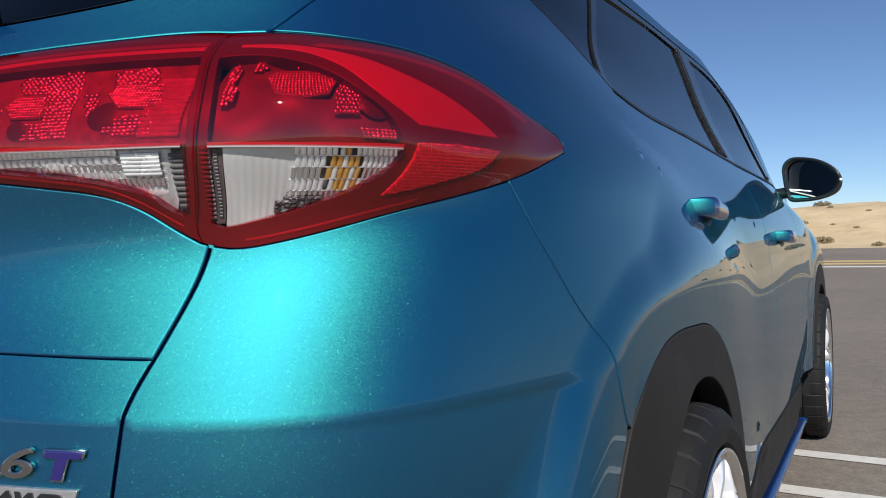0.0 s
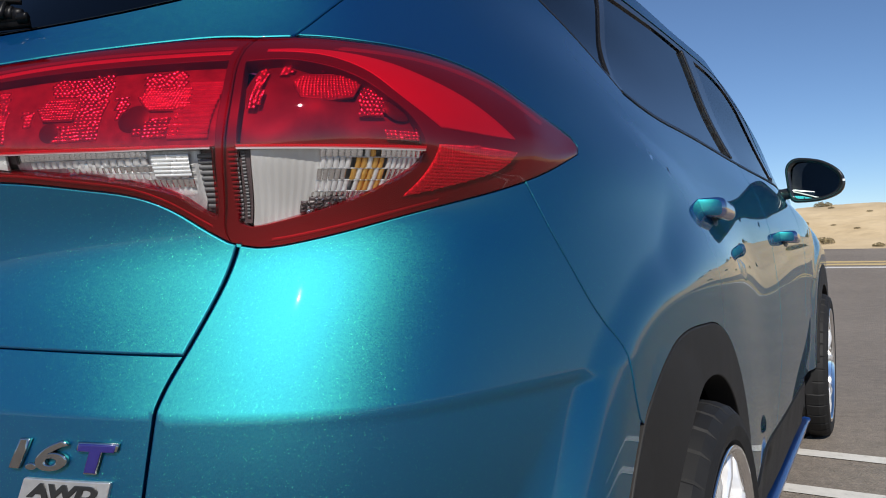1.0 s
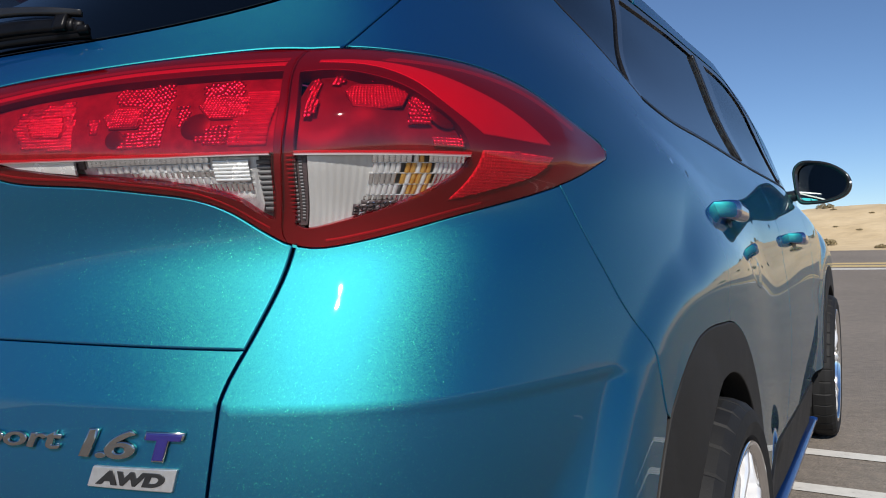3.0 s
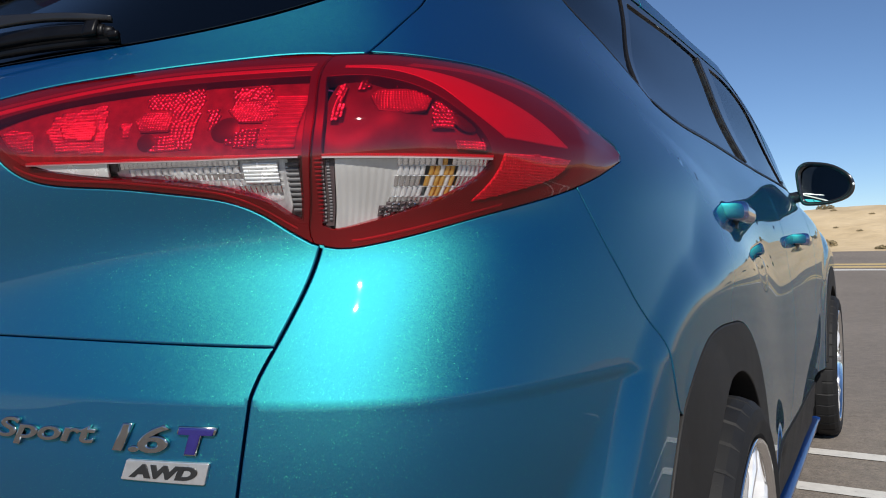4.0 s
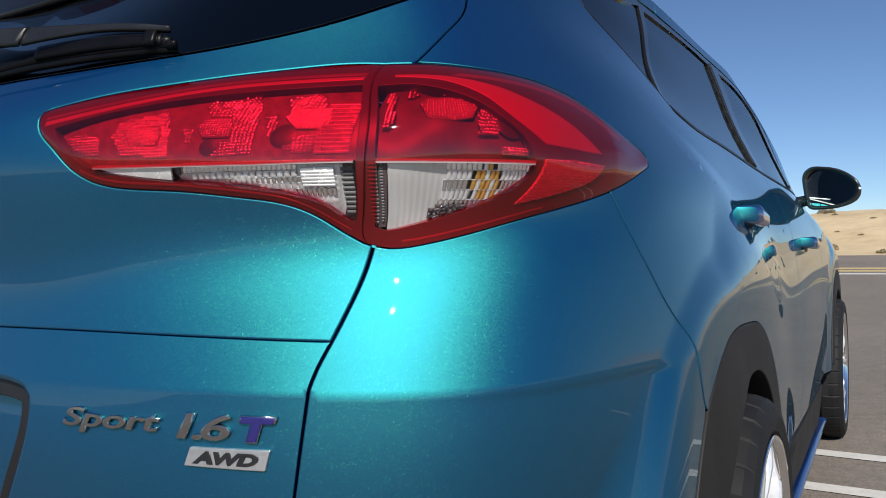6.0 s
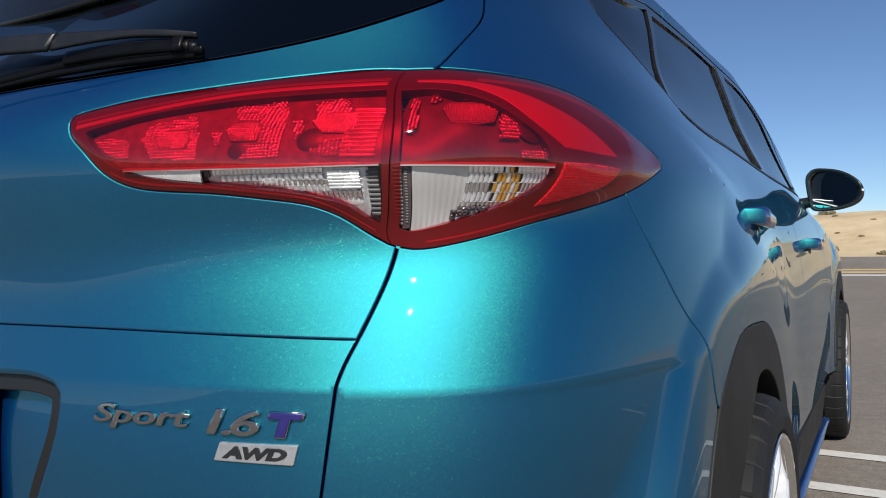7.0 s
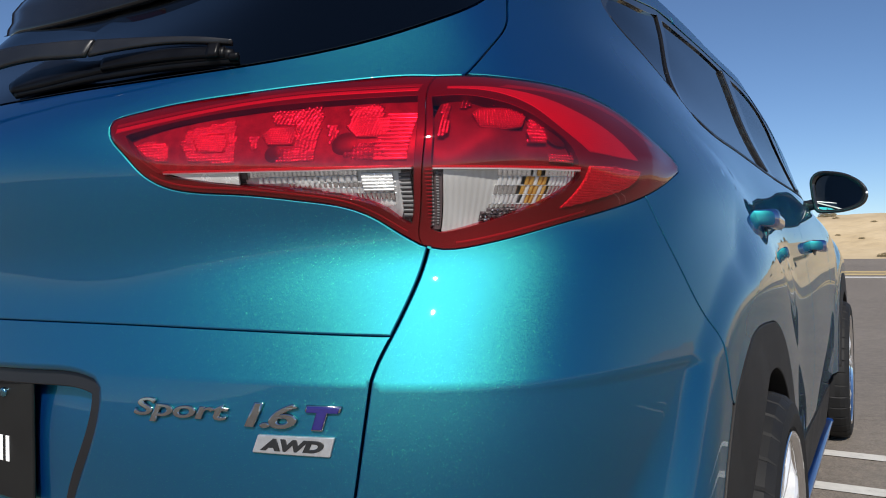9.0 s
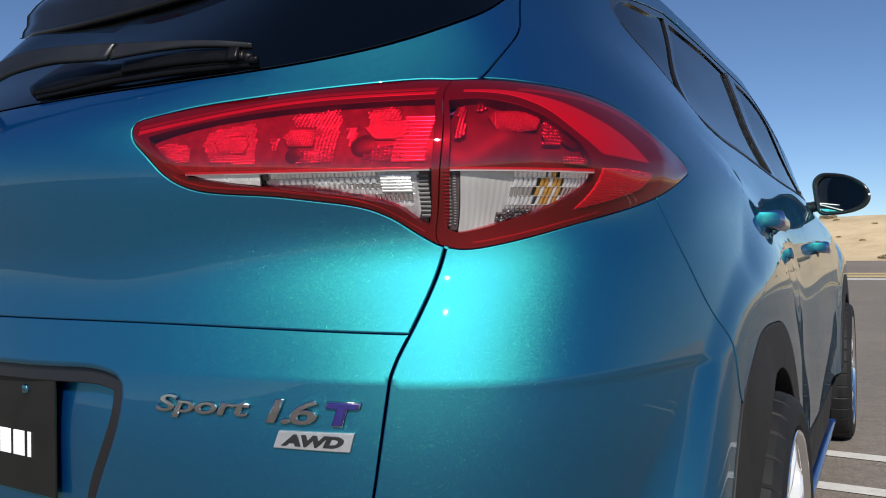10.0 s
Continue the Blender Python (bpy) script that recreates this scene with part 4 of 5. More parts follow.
    ribs("rib_stack", .6200, .6262, .968, 1.033, .0040, -.0080, LAMP_GREY, lamp, side)
    panel("dark_slot", closed([(.6276, 1.0340), (.6350, 1.0340), (.6330, .9650), (.6250, .9645)]), LAMP_DARK, lamp, lift=behind(.0080), **flat)
    ribs("slot_ribs", .6288, .6310, .970, 1.030, .0030, -.0076, LAMP_GREY, lamp, side)
    bowl = closed([(.6345, 1.0345), (.6900, 1.0340), (.6900, .9740), (.6650, .9660), (.6335, .9610)])
    panel("bulb_bowl", bowl, BOWL, lamp, lift=lambda q: ridge(q) - .0062 - .10 * np.clip(q[:, 0] - .635, 0, .050) + .00035 * np.sin((q[:, 0] - .635) * 1150), gap=0, rim=.004, step=.0024, side=side)
    panel("flute_backing", box_line(.676, .775, .966, 1.0350), LAMP_GREY, lamp, lift=behind(.0150), gap=0, rim=.002, step=.012, side=side)
    for k, (v0, v1, u0, u1, a0, a1) in enumerate(((1.0235, 1.0322, .6800, .768, .712, .724), (1.0135, 1.0226, .6812, .764, .706, .730), (1.0030, 1.0126, .6790, .756, .704, .732), (.9930, 1.0020, .6785, .742, .708, .730), (.9835, .9920, .6720, .724, .800, .800), (.9750, .9826, .6700, .708, .800, .800))):
        for c0, c1 in ((u0, min(a0, u1)), (a1, u1)):
            if c1 - c0 > .006:
                ribs("flutes", c0, c1, v0, v1, .0044, -.0105 - .0005 * k, FLUTE if k % 2 else MIRROR_FACET, lamp, side, upright=True)
        # no bulb is built: its amber reflection is put into these flutes' colour
        for j, u in enumerate(np.arange(a0, min(a1, u1) - .004, .0044)):
            ribs("flute", u, u + .0046, v0, v1, .0045, -.0105 - .0005 * k, AMBER_REFLECTION if (j + k) % 3 else FLUTE, lamp, side, upright=True)
        ribs("flute_sill", u0, u1, v1, v1 + .0010, .00095, -.0090 - .0005 * k, LAMP_WHITE, lamp, side)
    prisms("dark_facets", field(closed([(.6640, .9800), (.6800, .9900), (.7137, .9905), (.7051, .9800), (.6751, .9700)]), .0030, .0018, -.0090, .003, seed=42, jitter=.8), LAMP_DARK, lamp, side)
    prisms("bright_facets", field(closed([(.6700, .9790), (.6820, .9870), (.7040, .9880), (.6980, .9810), (.6780, .9730)]), .0024, .0018, -.0085, .003, margin=.0004, seed=43, jitter=.8, fill=.6), MIRROR_FACET, lamp, side)


tail_top = near(TOP_OUT, TOP_OUT[0][0], GAP[-1][0])[::-1]
TAILGATE = both(np.concatenate([GLASS_LOW, GLASS_SIDE[1:], [(.788, 1.47)], GAP[1:] - (.0042, 0), tail_top, TOP_IN[::-1], BOT_IN[1:], GAP_LOW[[q[1] > .8497 for q in GAP_LOW]], SEAM[::-1]]))
tailgate = panel("tailgate", TAILGATE, PAINT, car, "blue metallic tailgate with a raked rear window", step=.010, edge=.0026, gap=.0002)
RECESS = both(np.concatenate([curve([(0, .7990), (.1766, .7992), (.2400, .7950), (.2590, .7850), (.2625, .7700), (.2560, .7250), (.2204, .6388), (.195, .575), (.18, .56)], 40), [(0, .56)]]))
GARNISH = both(np.concatenate([SEAM, GAP_LOW[[q[1] < .8495 for q in GAP_LOW]], [(0, .46)]]))
garnish = panel("tailgate_garnish", GARNISH, PAINT, car, holes=[RECESS], step=.010, edge=.0012, gap=.0003, rim=.040, hole_edge=.009)
panel("plate_recess", inset(RECESS, -.004), PAINT, garnish, lift=lambda q: -.028 - .05 * (q[:, 1] - .68), gap=0, rim=.002, step=.02)
# shade on the recess walls, put in as a satin black ring
panel("recess_shade", inset(refine(RECESS, .008), -.003), SATIN_BLACK, garnish, "black ring standing for the shade inside the plate recess", holes=[inset(refine(RECESS, .008), .018)], lift=-.012, gap=0, edge=.001, hole_edge=.002, rim=.020, step=.008)
BUMPER = both(np.concatenate([[(0, .452)], GAP_LOW[::-1], BOT_OUT[[q[0] < FENDER_SEAM[0][0] for q in BOT_OUT]] + (0, .0014), FENDER_SEAM + (.0070, .0004), ARCH_REAR[1:], [(.6, .40), (0, .40)]]))
bumper = panel("rear_bumper", BUMPER, PAINT, car, "blue metallic rear bumper with a sharp crease", step=.008, edge=.0022, gap=.0016)
panel("lower_bumper_trim", both(np.array([(0, .398), (.3, .398), (.6, .398), (.925, .398), (.98, .33), (1.0, .22), (.6, .21), (.3, .21), (0, .21)])), CLADDING, car, step=.03)

SHUT = curve([(1.41, 1.196), (1.48, 1.172), (1.556, 1.148), (1.560, 1.128), (1.535, 1.095), (1.56, 1.065), (1.64, 1.03), (1.685, .97), (1.675, .89), (1.655, .80), (1.67, .72), (1.69, .64)], 40)


def side_line(points, n=24):
    """A curve on the side's skin through places given along the car and in height."""
    return np.array([on_skin(y, z) for y, z in curve(points, n)])


DLO_BACK = np.concatenate([[(1.41, 1.196)], side_line([(.902, 1.204), (.862, 1.246), (.792, 1.304), (.722, 1.352), (.712, 1.376), (.724, 1.396), (.80, 1.432), (.906, 1.458), (1.067, 1.491), (1.23, 1.519)], 40)])
BELT_LINE = side_line([(3.0, 1.142), (2.668, 1.149), (1.876, 1.172), (1.314, 1.181), (.964, 1.191), (.92, 1.198)], 30)
ROOF_V = 1.572
for side in (1, -1):
    quarter_line = closed(near(TOP_OUT, GAP[-1][0], 1.2), TIP, BOT_OUT[[q[0] > FENDER_SEAM[0][0] for q in BOT_OUT]][::-1], FENDER_SEAM,
                          CLAD_OUT[[q[0] > 1.081 and q[0] < 1.66 and q[1] > .6 for q in CLAD_OUT]], SHUT[::-1], DLO_BACK, [(1.75, 1.526), (1.75, ROOF_V), (1.2, ROOF_V), (.82, ROOF_V)], GAP)
    panel("gap_seal", closed(GAP - (.014, 0), GAP[::-1] + (.012, 0)), LINER, car, lift=-.012, gap=0, rim=.002, step=.02, side=side)
    panel("quarter_panel", quarter_line, PAINT, car, step=.010, edge=.0014, gap=.0003, lift=.0014, rim=.006, side=side)
    clad = closed(CLAD_OUT, CLAD_IN[::-1])
    panel("wheel_arch_trim", clad, CLADDING, car, "black grained plastic wheel-arch trim", lift=.003, gap=.001, edge=.003, rim=.05, step=.014, side=side)
    tail_lamps(side)

# rear window and side windows
rear_glass = both(np.concatenate([GLASS_LOW, GLASS_SIDE[1:], [(.79, 1.50), (.4, 1.51), (0, 1.51)]]))
panel("roof_tail", both(np.array([(0, 1.508), (.4, 1.508), (.785, 1.498), (.80, 1.475), (.86, 1.52), (.86, ROOF_V + .002), (.4, ROOF_V + .002), (0, ROOF_V + .002)])), SATIN_BLACK, car, gap=0, rim=.004, step=.025)
panel("rear_window", rear_glass, TINTED, car, "dark tinted rear window", gap=.004, rim=.01, step=.025, lift=-.002)
PANES = {
    "quarter_window": closed(side_line([(.738, 1.386), (.737, 1.357), (.807, 1.312), (.872, 1.262), (.922, 1.236)], 16), side_line([(.922, 1.236), (1.207, 1.498)], 8), side_line([(1.207, 1.498), (1.02, 1.460), (.906, 1.446), (.80, 1.420), (.738, 1.386)], 16)),
    "rear_door_window": closed(side_line([(.955, 1.212), (1.02, 1.202), (1.359, 1.195), (2.002, 1.183)], 18), side_line([(2.002, 1.183), (1.957, 1.514)], 8), side_line([(1.957, 1.514), (1.699, 1.512), (1.487, 1.503), (1.238, 1.492)], 14), side_line([(1.238, 1.492), (.944, 1.232)], 10), side_line([(.944, 1.232), (.955, 1.212)], 2)),
    "front_door_window": closed(side_line([(2.19, 1.178), (2.4, 1.170), (2.75, 1.160), (2.93, 1.156)], 14), side_line([(2.93, 1.156), (2.86, 1.29), (2.73, 1.38), (2.60, 1.455), (2.44, 1.498), (2.128, 1.514)], 24), side_line([(2.128, 1.514), (2.19, 1.178)], 8)),
}
PILLAR = closed(side_line([(2.012, 1.183), (1.966, 1.518)], 10), side_line([(1.992, 1.520), (2.046, 1.183)], 10))
FRAME = closed(DLO_BACK, side_line([(1.23, 1.519), (1.52, 1.525), (1.93, 1.536), (2.118, 1.536), (2.45, 1.522), (2.65, 1.478), (2.80, 1.40), (2.92, 1.30), (3.0, 1.142)], 50), BELT_LINE)
FRAME_TOP = side_line([(1.40, 1.526), (1.52, 1.528), (1.93, 1.539), (2.118, 1.539), (2.45, 1.525), (2.66, 1.480), (2.81, 1.40), (2.93, 1.30), (3.012, 1.142)], 40)
for side in (1, -1):
    frame_part = panel("window_frame", FRAME, GLOSS_TRIM, car, "gloss black side window surround", holes=list(PANES.values()), gap=.0012, step=.016, rim=.012, lift=-.001, side=side)
    sill = DLO_BACK[[q[1] < 1.36 for q in DLO_BACK]]
    panel("window_seal", closed(sill + (.0015, .0012), (sill + (.0085, .0055))[::-1]), SATIN_BLACK, frame_part, gap=0, rim=.003, edge=.001, step=.012, lift=.0015, side=side)
    panel("belt_seal", closed(BELT_LINE + (0, .001), (BELT_LINE + (0, .0085))[::-1]), SATIN_BLACK, frame_part, gap=0, rim=.003, edge=.001, step=.02, lift=.002, side=side)
    panel("pillar_seal", PILLAR, SATIN_BLACK, frame_part, gap=0, rim=.004, edge=.003, step=.02, lift=.0035, side=side)
    for name, line in PANES.items():
        panel(name, line, DOOR_GLASS if name.startswith("front") else TINTED, car, gap=-.002, rim=.003, step=.03, lift=-.006, side=side)
    b_cut = np.array([q for q in BELT_LINE if q[0] < 2.47])
    f_cut = np.array([q for q in BELT_LINE if 2.47 <= q[0] < 3.2])
    door_r = closed(SHUT[::-1], b_cut[::-1], curve([(2.47, b_cut[0][1]), (2.50, 1.0), (2.47, .75), (2.42, .55), (2.40, .385)], 20), [(2.1, .385), (1.74, .385)], curve([(1.74, .385), (1.735, .50), (1.72, .58), (1.69, .64)], 8))
    panel("rear_door", door_r, PAINT, car, "blue metallic rear door", step=.012, gap=.0008, side=side)
    door_f = closed(f_cut[::-1], curve([(3.22, f_cut[0][1]), (3.25, 1.05), (3.22, .85), (3.14, .65), (3.10, .385)], 16), [(2.8, .385), (2.40, .385)], curve([(2.40, .385), (2.42, .55), (2.47, .75), (2.50, 1.0), (2.47, f_cut[-1][1])], 20))
    panel("front_door", door_f, PAINT, car, "blue metallic front door", step=.02, side=side)
    panel("sill_trim", closed([(1.72, .383), (2.1, .383), (2.8, .383), (3.12, .383), (3.14, .30), (3.12, .215), (2.4, .21), (1.74, .215), (1.70, .30)]), CLADDING, car, lift=.004, step=.03, side=side)
    fa_out = arc(3.565, .455, 6, 165, 50)
    fa_in = arc(3.565, .366, 8, 172, 40)
    fender = closed(curve([(3.22, f_cut[0][1]), (3.25, 1.05), (3.22, .85), (3.14, .65), (3.10, .40)], 16), fa_out, [(4.02, .62), (4.08, .9), (4.10, 1.155), (3.7, 1.158), (3.45, 1.162), (3.32, 1.168)])
    panel("front_fender", fender, PAINT, car, step=.022, side=side)
    panel("wheel_arch_trim", closed(arc(3.565, .462, 8, 172, 40), fa_in[::-1]), CLADDING, car, "black grained plastic wheel-arch trim", lift=.003, gap=.001, edge=.003, rim=.05, step=.02, side=side)
    panel("roof_side", closed([(1.7474, ROOF_V)], FRAME_TOP[[q[0] > 1.7474 for q in FRAME_TOP]], [(3.33, 1.16), (3.36, 1.20), (3.36, 1.30), (3.36, 1.44), (3.34, ROOF_V), (2.9, ROOF_V), (2.5, ROOF_V), (2.1, ROOF_V)]), PAINT, car, gap=.0004, edge=.0006, step=.016, side=side)
NOSE_LINE = closed([(4.796, .22), (4.3, .22), (4.0, .25), (4.0, .55), (4.06, .62), (4.085, .9), (4.10, 1.155), (4.4, 1.155), (4.796, 1.155)])
for side in (1, -1):
    panel("front_bumper", NOSE_LINE, PAINT, car, gap=0, rim=.002, step=.04, side=side)


def loft(rows):
    n = len(rows[0])
    verts = [q for r in rows for q in r]
    faces = [(j * n + i, j * n + i + 1, (j + 1) * n + i + 1, (j + 1) * n + i) for j in range(len(rows) - 1) for i in range(n - 1)]
    return verts, faces


# roof: crowned rows from rail to rail
rows = []
for u in np.concatenate([np.linspace(.02, .85, 24), np.linspace(.9, 3.27, 40)]):
    e = BODY.at(u, ROOF_V)[0]
    t = np.linspace(-1, 1, 25)
    crown = .075 * (1 - np.abs(t) ** 2.6) * min(1, e[0] / .3)
    rows.append(np.stack([e[0] * t, e[1] + 0 * t, e[2] + crown], 1))
v, f = loft(rows)
mesh_part("roof", v, f, PAINT, car)
# windscreen between the pillars
rows = []
for h in np.linspace(1.175, ROOF_V, 14):
    e = BODY.at(3.30, h)[0]
    t = np.linspace(-1, 1, 31)
    rows.append(np.stack([e[0] * t, e[1] + .20 * (1 - np.abs(t) ** 2.4), e[2] + 0 * t], 1))
v, f = loft(rows)
mesh_part("windscreen", v, f, DOOR_GLASS, car)
# bonnet
uh = np.linspace(3.42, 4.796, 40)
edge_row = BODY.at(uh, uh * 0 + 1.157)
rows = []
for t in np.linspace(0, 1, 14):
    r = edge_row.copy()
    cowl = np.stack([edge_row[:, 0] * .98, 3.40 + .12 * (1 - (edge_row[:, 0] / .75) ** 2), 1.075 + .02 * (1 - (edge_row[:, 0] / .75) ** 2)], 1)
    r = r * (1 - t) + cowl * t
    r[:, 2] += .045 * math.sin(math.pi * t)
    rows.append(r)
v, f = loft(rows)
bonnet = mesh_part("bonnet", v, f, PAINT, car)
mesh_part("bonnet", np.array(v) * (-1, 1, 1), [q[::-1] for q in f], PAINT, car)

# dark inner shell behind the gaps, with the floor of the cabin
ul = np.linspace(.0, 4.796, 150)
inner = []
for z in (.22, .35, .5, .62, .72, .78, .84, .92, 1.0, 1.08, 1.14):
    uv = np.stack([ul, ul * 0 + z], 1)
    p, n = skin_frame(uv)
    d = np.where(np.abs(ul) < 1.2, .06, .05)
    q = p - n * d[:, None]
    for c in AXLES:
        r = np.hypot(q[:, 1] - c, q[:, 2] - .345)
        q[:, 0] = np.where(r < .42, np.minimum(q[:, 0], .60), q[:, 0])
    q[:, 0] = np.maximum(q[:, 0], 0)
    inner.append(q)
v, f = loft(inner)
mesh_part("inner_shell", v, f, LINER, car)
mesh_part("inner_shell", np.array(v) * (-1, 1, 1), [q[::-1] for q in f], LINER, car)
part("cabin_floor", rounded_box((1.3, 2.9, .05), (0, 1.95, .80), .02), LINER, car)
part("underbody", rounded_box((1.36, 4.0, .10), (0, 2.2, .24), .03), LINER, car)
for c in AXLES:
    for sgn in (1, -1):
        vv, ff = lathe([(.60 * sgn, .05), (.60 * sgn, .40), (.89 * sgn, .40)], 60, (0, c, .345))
        keep = [q for q in ff if np.mean([vv[i][2] for i in q]) > .25]
        mesh_part("wheel_arch_liner", vv, keep, LINER, car)


# ---- spoiler ----
def spoiler():
    """From the lip on the glass up the rear face and over the top to the roof, and back underneath."""
    half = .425
    rows = []
    for x in np.linspace(-half, half, 47):
        w = smooth(.80, 1.0, abs(x / half))
        y, z = .205 + .25 * x * x, 1.353 + .20 * x * x
        sec = [(.42, 1.52), (.34, 1.45), (y + .03, z + .022), (y + .006, z), (y, z + .004), (y + .002, z + .016), (y + .010, z + .030), (y + .012, z + .052), (y + .030, z + .078), (.30 + .1 * x * x, 1.500), (.40, 1.560), (.60, 1.610)]
        rows.append([(x * (1 + .03 * (2 < k < 9)), yy + .012 * w * (3 < k < 9), zz) for k, (yy, zz) in enumerate(sec)])
    v, f = loft(rows)
    n = len(rows[0])
    f += [tuple(range(n)), tuple((len(rows) - 1) * n + k for k in range(n))[::-1]]
    return mesh_part("spoiler", v, f, SPOILER_BLACK, car, "gloss black roof spoiler over the rear window")


spoil = spoiler()
part("brake_light", rounded_box((.09, .012, .018), (0, .2205, 1.394), .004), BRAKE_LENS, spoil, "red high brake light")


# ---- wiper ----
def lifted(c):
    p, nrm = skin_frame(c[:, :2])
    return p + nrm * c[:, 2:3]


def bar(name, low, high, thick, crown, mat, parent, label="", n=40):
    """A flat bar between two edges given as (u, v, lift), rounded on its outer face."""
    a, b = curve(low, n), curve(high, n)
    rings = [a - (0, 0, thick), a, a * .85 + b * .15 + (0, 0, crown * .7), (a + b) / 2 + (0, 0, crown), a * .15 + b * .85 + (0, 0, crown * .6), b, b - (0, 0, thick)]
    rings = [lifted(r) for r in rings]
    k = len(rings)
    verts = [rings[i][j] for j in range(n + 1) for i in range(k)]
    faces = [(j * k + i, (j + 1) * k + i, (j + 1) * k + (i + 1) % k, j * k + (i + 1) % k) for j in range(n) for i in range(k)]
    faces += [tuple(range(k)), tuple(n * k + i for i in range(k))[::-1]]
    return mesh_part(name, verts, faces, mat, parent, label)


wiper = bar("wiper_arm", [(-0.0357, 1.1303, 0.030), (0.0105, 1.1600, 0.046), (0.0475, 1.1682, 0.048), (0.0923, 1.1756, 0.045), (0.1442, 1.1759, 0.041), (0.1889, 1.1756, 0.038)],
            [(-0.0704, 1.1520, 0.040), (-0.0006, 1.1763, 0.060), (0.0374, 1.1833, 0.062), (0.1169, 1.1868, 0.056), (0.1555, 1.1883, 0.052), (0.1964, 1.1897, 0.047)], .005, .0012, SATIN_BLACK, car, "black rear wiper lying on the window")
bar("wiper_tip", [(0.1916, 1.1767, 0.036), (0.2487, 1.1830, 0.034), (0.3019, 1.1884, 0.030), (0.3460, 1.1879, 0.026), (0.3820, 1.1864, 0.022)], [(0.1987, 1.1899, 0.046), (0.2492, 1.1920, 0.040), (0.3037, 1.1936, 0.034), (0.3458, 1.1924, 0.030), (0.3826, 1.1887, 0.026)], .004, .0008, SATIN_BLACK, wiper)
bar("wiper_blade", [(0.0375, 1.1656, 0.012), (0.0544, 1.1661, 0.012), (0.1737, 1.1734, 0.012), (0.2698, 1.1769, 0.011), (0.3830, 1.1765, 0.010)], [(0.0137, 1.1819, 0.014), (0.0301, 1.1982, 0.018), (0.1603, 1.1888, 0.020), (0.2525, 1.1912, 0.020), (0.3629, 1.1879, 0.018), (0.3832, 1.1833, 0.016)], .009, .0030, WIPER_BLACK, wiper)
bar("wiper_cap", [(0.2014, 1.1741, 0.017), (0.2897, 1.1773, 0.016), (0.3736, 1.1769, 0.014)], [(0.1973, 1.1874, 0.022), (0.2901, 1.1887, 0.022), (0.3731, 1.1856, 0.019)], .006, .0020, WIPER_BLACK, wiper)
bar("wiper_clip", [(0.3535, 1.1742, 0.018), (0.3677, 1.1746, 0.018)], [(0.3529, 1.1914, 0.024), (0.3669, 1.1904, 0.024)], .006, .002, WIPER_BLACK, wiper, n=4)
bar("wiper_rubber", [(0.0428, 1.1635, 0.004), (0.1753, 1.1711, 0.004), (0.2688, 1.1744, 0.004), (0.3897, 1.1748, 0.004)], [(0.0424, 1.1697, 0.012), (0.1758, 1.1771, 0.012), (0.2691, 1.1804, 0.011), (0.3894, 1.1783, 0.010)], .004, .001, WIPER_BLACK, wiper)
bar("wiper_end", [(0.3797, 1.1741, 0.012), (0.3907, 1.1744, 0.012)], [(0.3794, 1.1797, 0.015), (0.3904, 1.1792, 0.015)], .006, .002, WIPER_BLACK, wiper, n=4)
pv = lifted(np.array([(-.044, 1.138, -.004), (-.044, 1.138, .012), (-.044, 1.138, .030)]))
v, f = tube(pv, [.024, .023, .018], 20)
mesh_part("wiper_pivot", v, f, WIPER_BLACK, wiper)


# ---- badges ----
def lettering(name, text, u0, u1, v0, v1, lift, thick, mat, parent, shear=.28, label="", space=1.0, bevel=.034, bold=.006):
    """Raised letters that follow the skin, with their baseline level."""
    cu = bpy.data.curves.new(name, "FONT")
    cu.body, cu.shear, cu.extrude, cu.bevel_depth, cu.bevel_resolution, cu.offset = text, 0, .06, bevel, 2, bold
    cu.resolution_u = 6
    cu.space_character = space
    ob = bpy.data.objects.new(name, cu)
    scene.collection.objects.link(ob)
    me = bpy.data.meshes.new_from_object(ob.evaluated_get(bpy.context.evaluated_depsgraph_get()))
    bpy.data.objects.remove(ob)
    bpy.data.curves.remove(cu)
    co = np.empty(len(me.vertices) * 3)
    me.vertices.foreach_get("co", co)
    co = co.reshape(-1, 3)
    x, y, z = co.T
    base = 0.0
    low = y.min() if name != "model_badge" else -.03
    top = y.max()
    y01 = (y - low) / (top - low)
    x01 = (x - x.min()) / (x.max() - x.min())
    sh = shear * (v1 - v0)
    u = u0 + x01 * (u1 - u0 - sh) + sh * y01
    w = v0 + y01 * (v1 - v0)
    p, n = skin_frame(np.stack([u, w], 1))
    depth = (z - z.min()) / (z.max() - z.min())
    p = p + n * (lift + thick * depth)[:, None]
    me.vertices.foreach_set("co", p.ravel())
    me.materials.clear()
    me.materials.append(mat)
    me.update()
    out = new(name, me)
    out.parent = parent
    if label:
        tagged(out, label)
    return out


lettering("model_badge", "Sport", .3190, .4430, .757, .7775, 0, .0045, BADGE_CHROME, car, shear=.36, bold=0, label="chrome lettering reading Sport")
lettering("engine_badge", "1.6", .4590, .5290, .7520, .7795, 0, .0050, BADGE_CHROME, car, space=.80, shear=.42, bold=-.002, label="chrome numerals reading 1.6")
turbo = lettering("turbo_badge", "T", .5240, .5705, .7515, .7785, 0, .0040, BADGE_CHROME, car, bevel=.05, bold=.014, label="blue enamel letter T edged with chrome")
lettering("enamel", "T", .5262, .5683, .7528, .7772, .0025, .0022, BLUE_ENAMEL, turbo, bevel=.05, bold=.014)
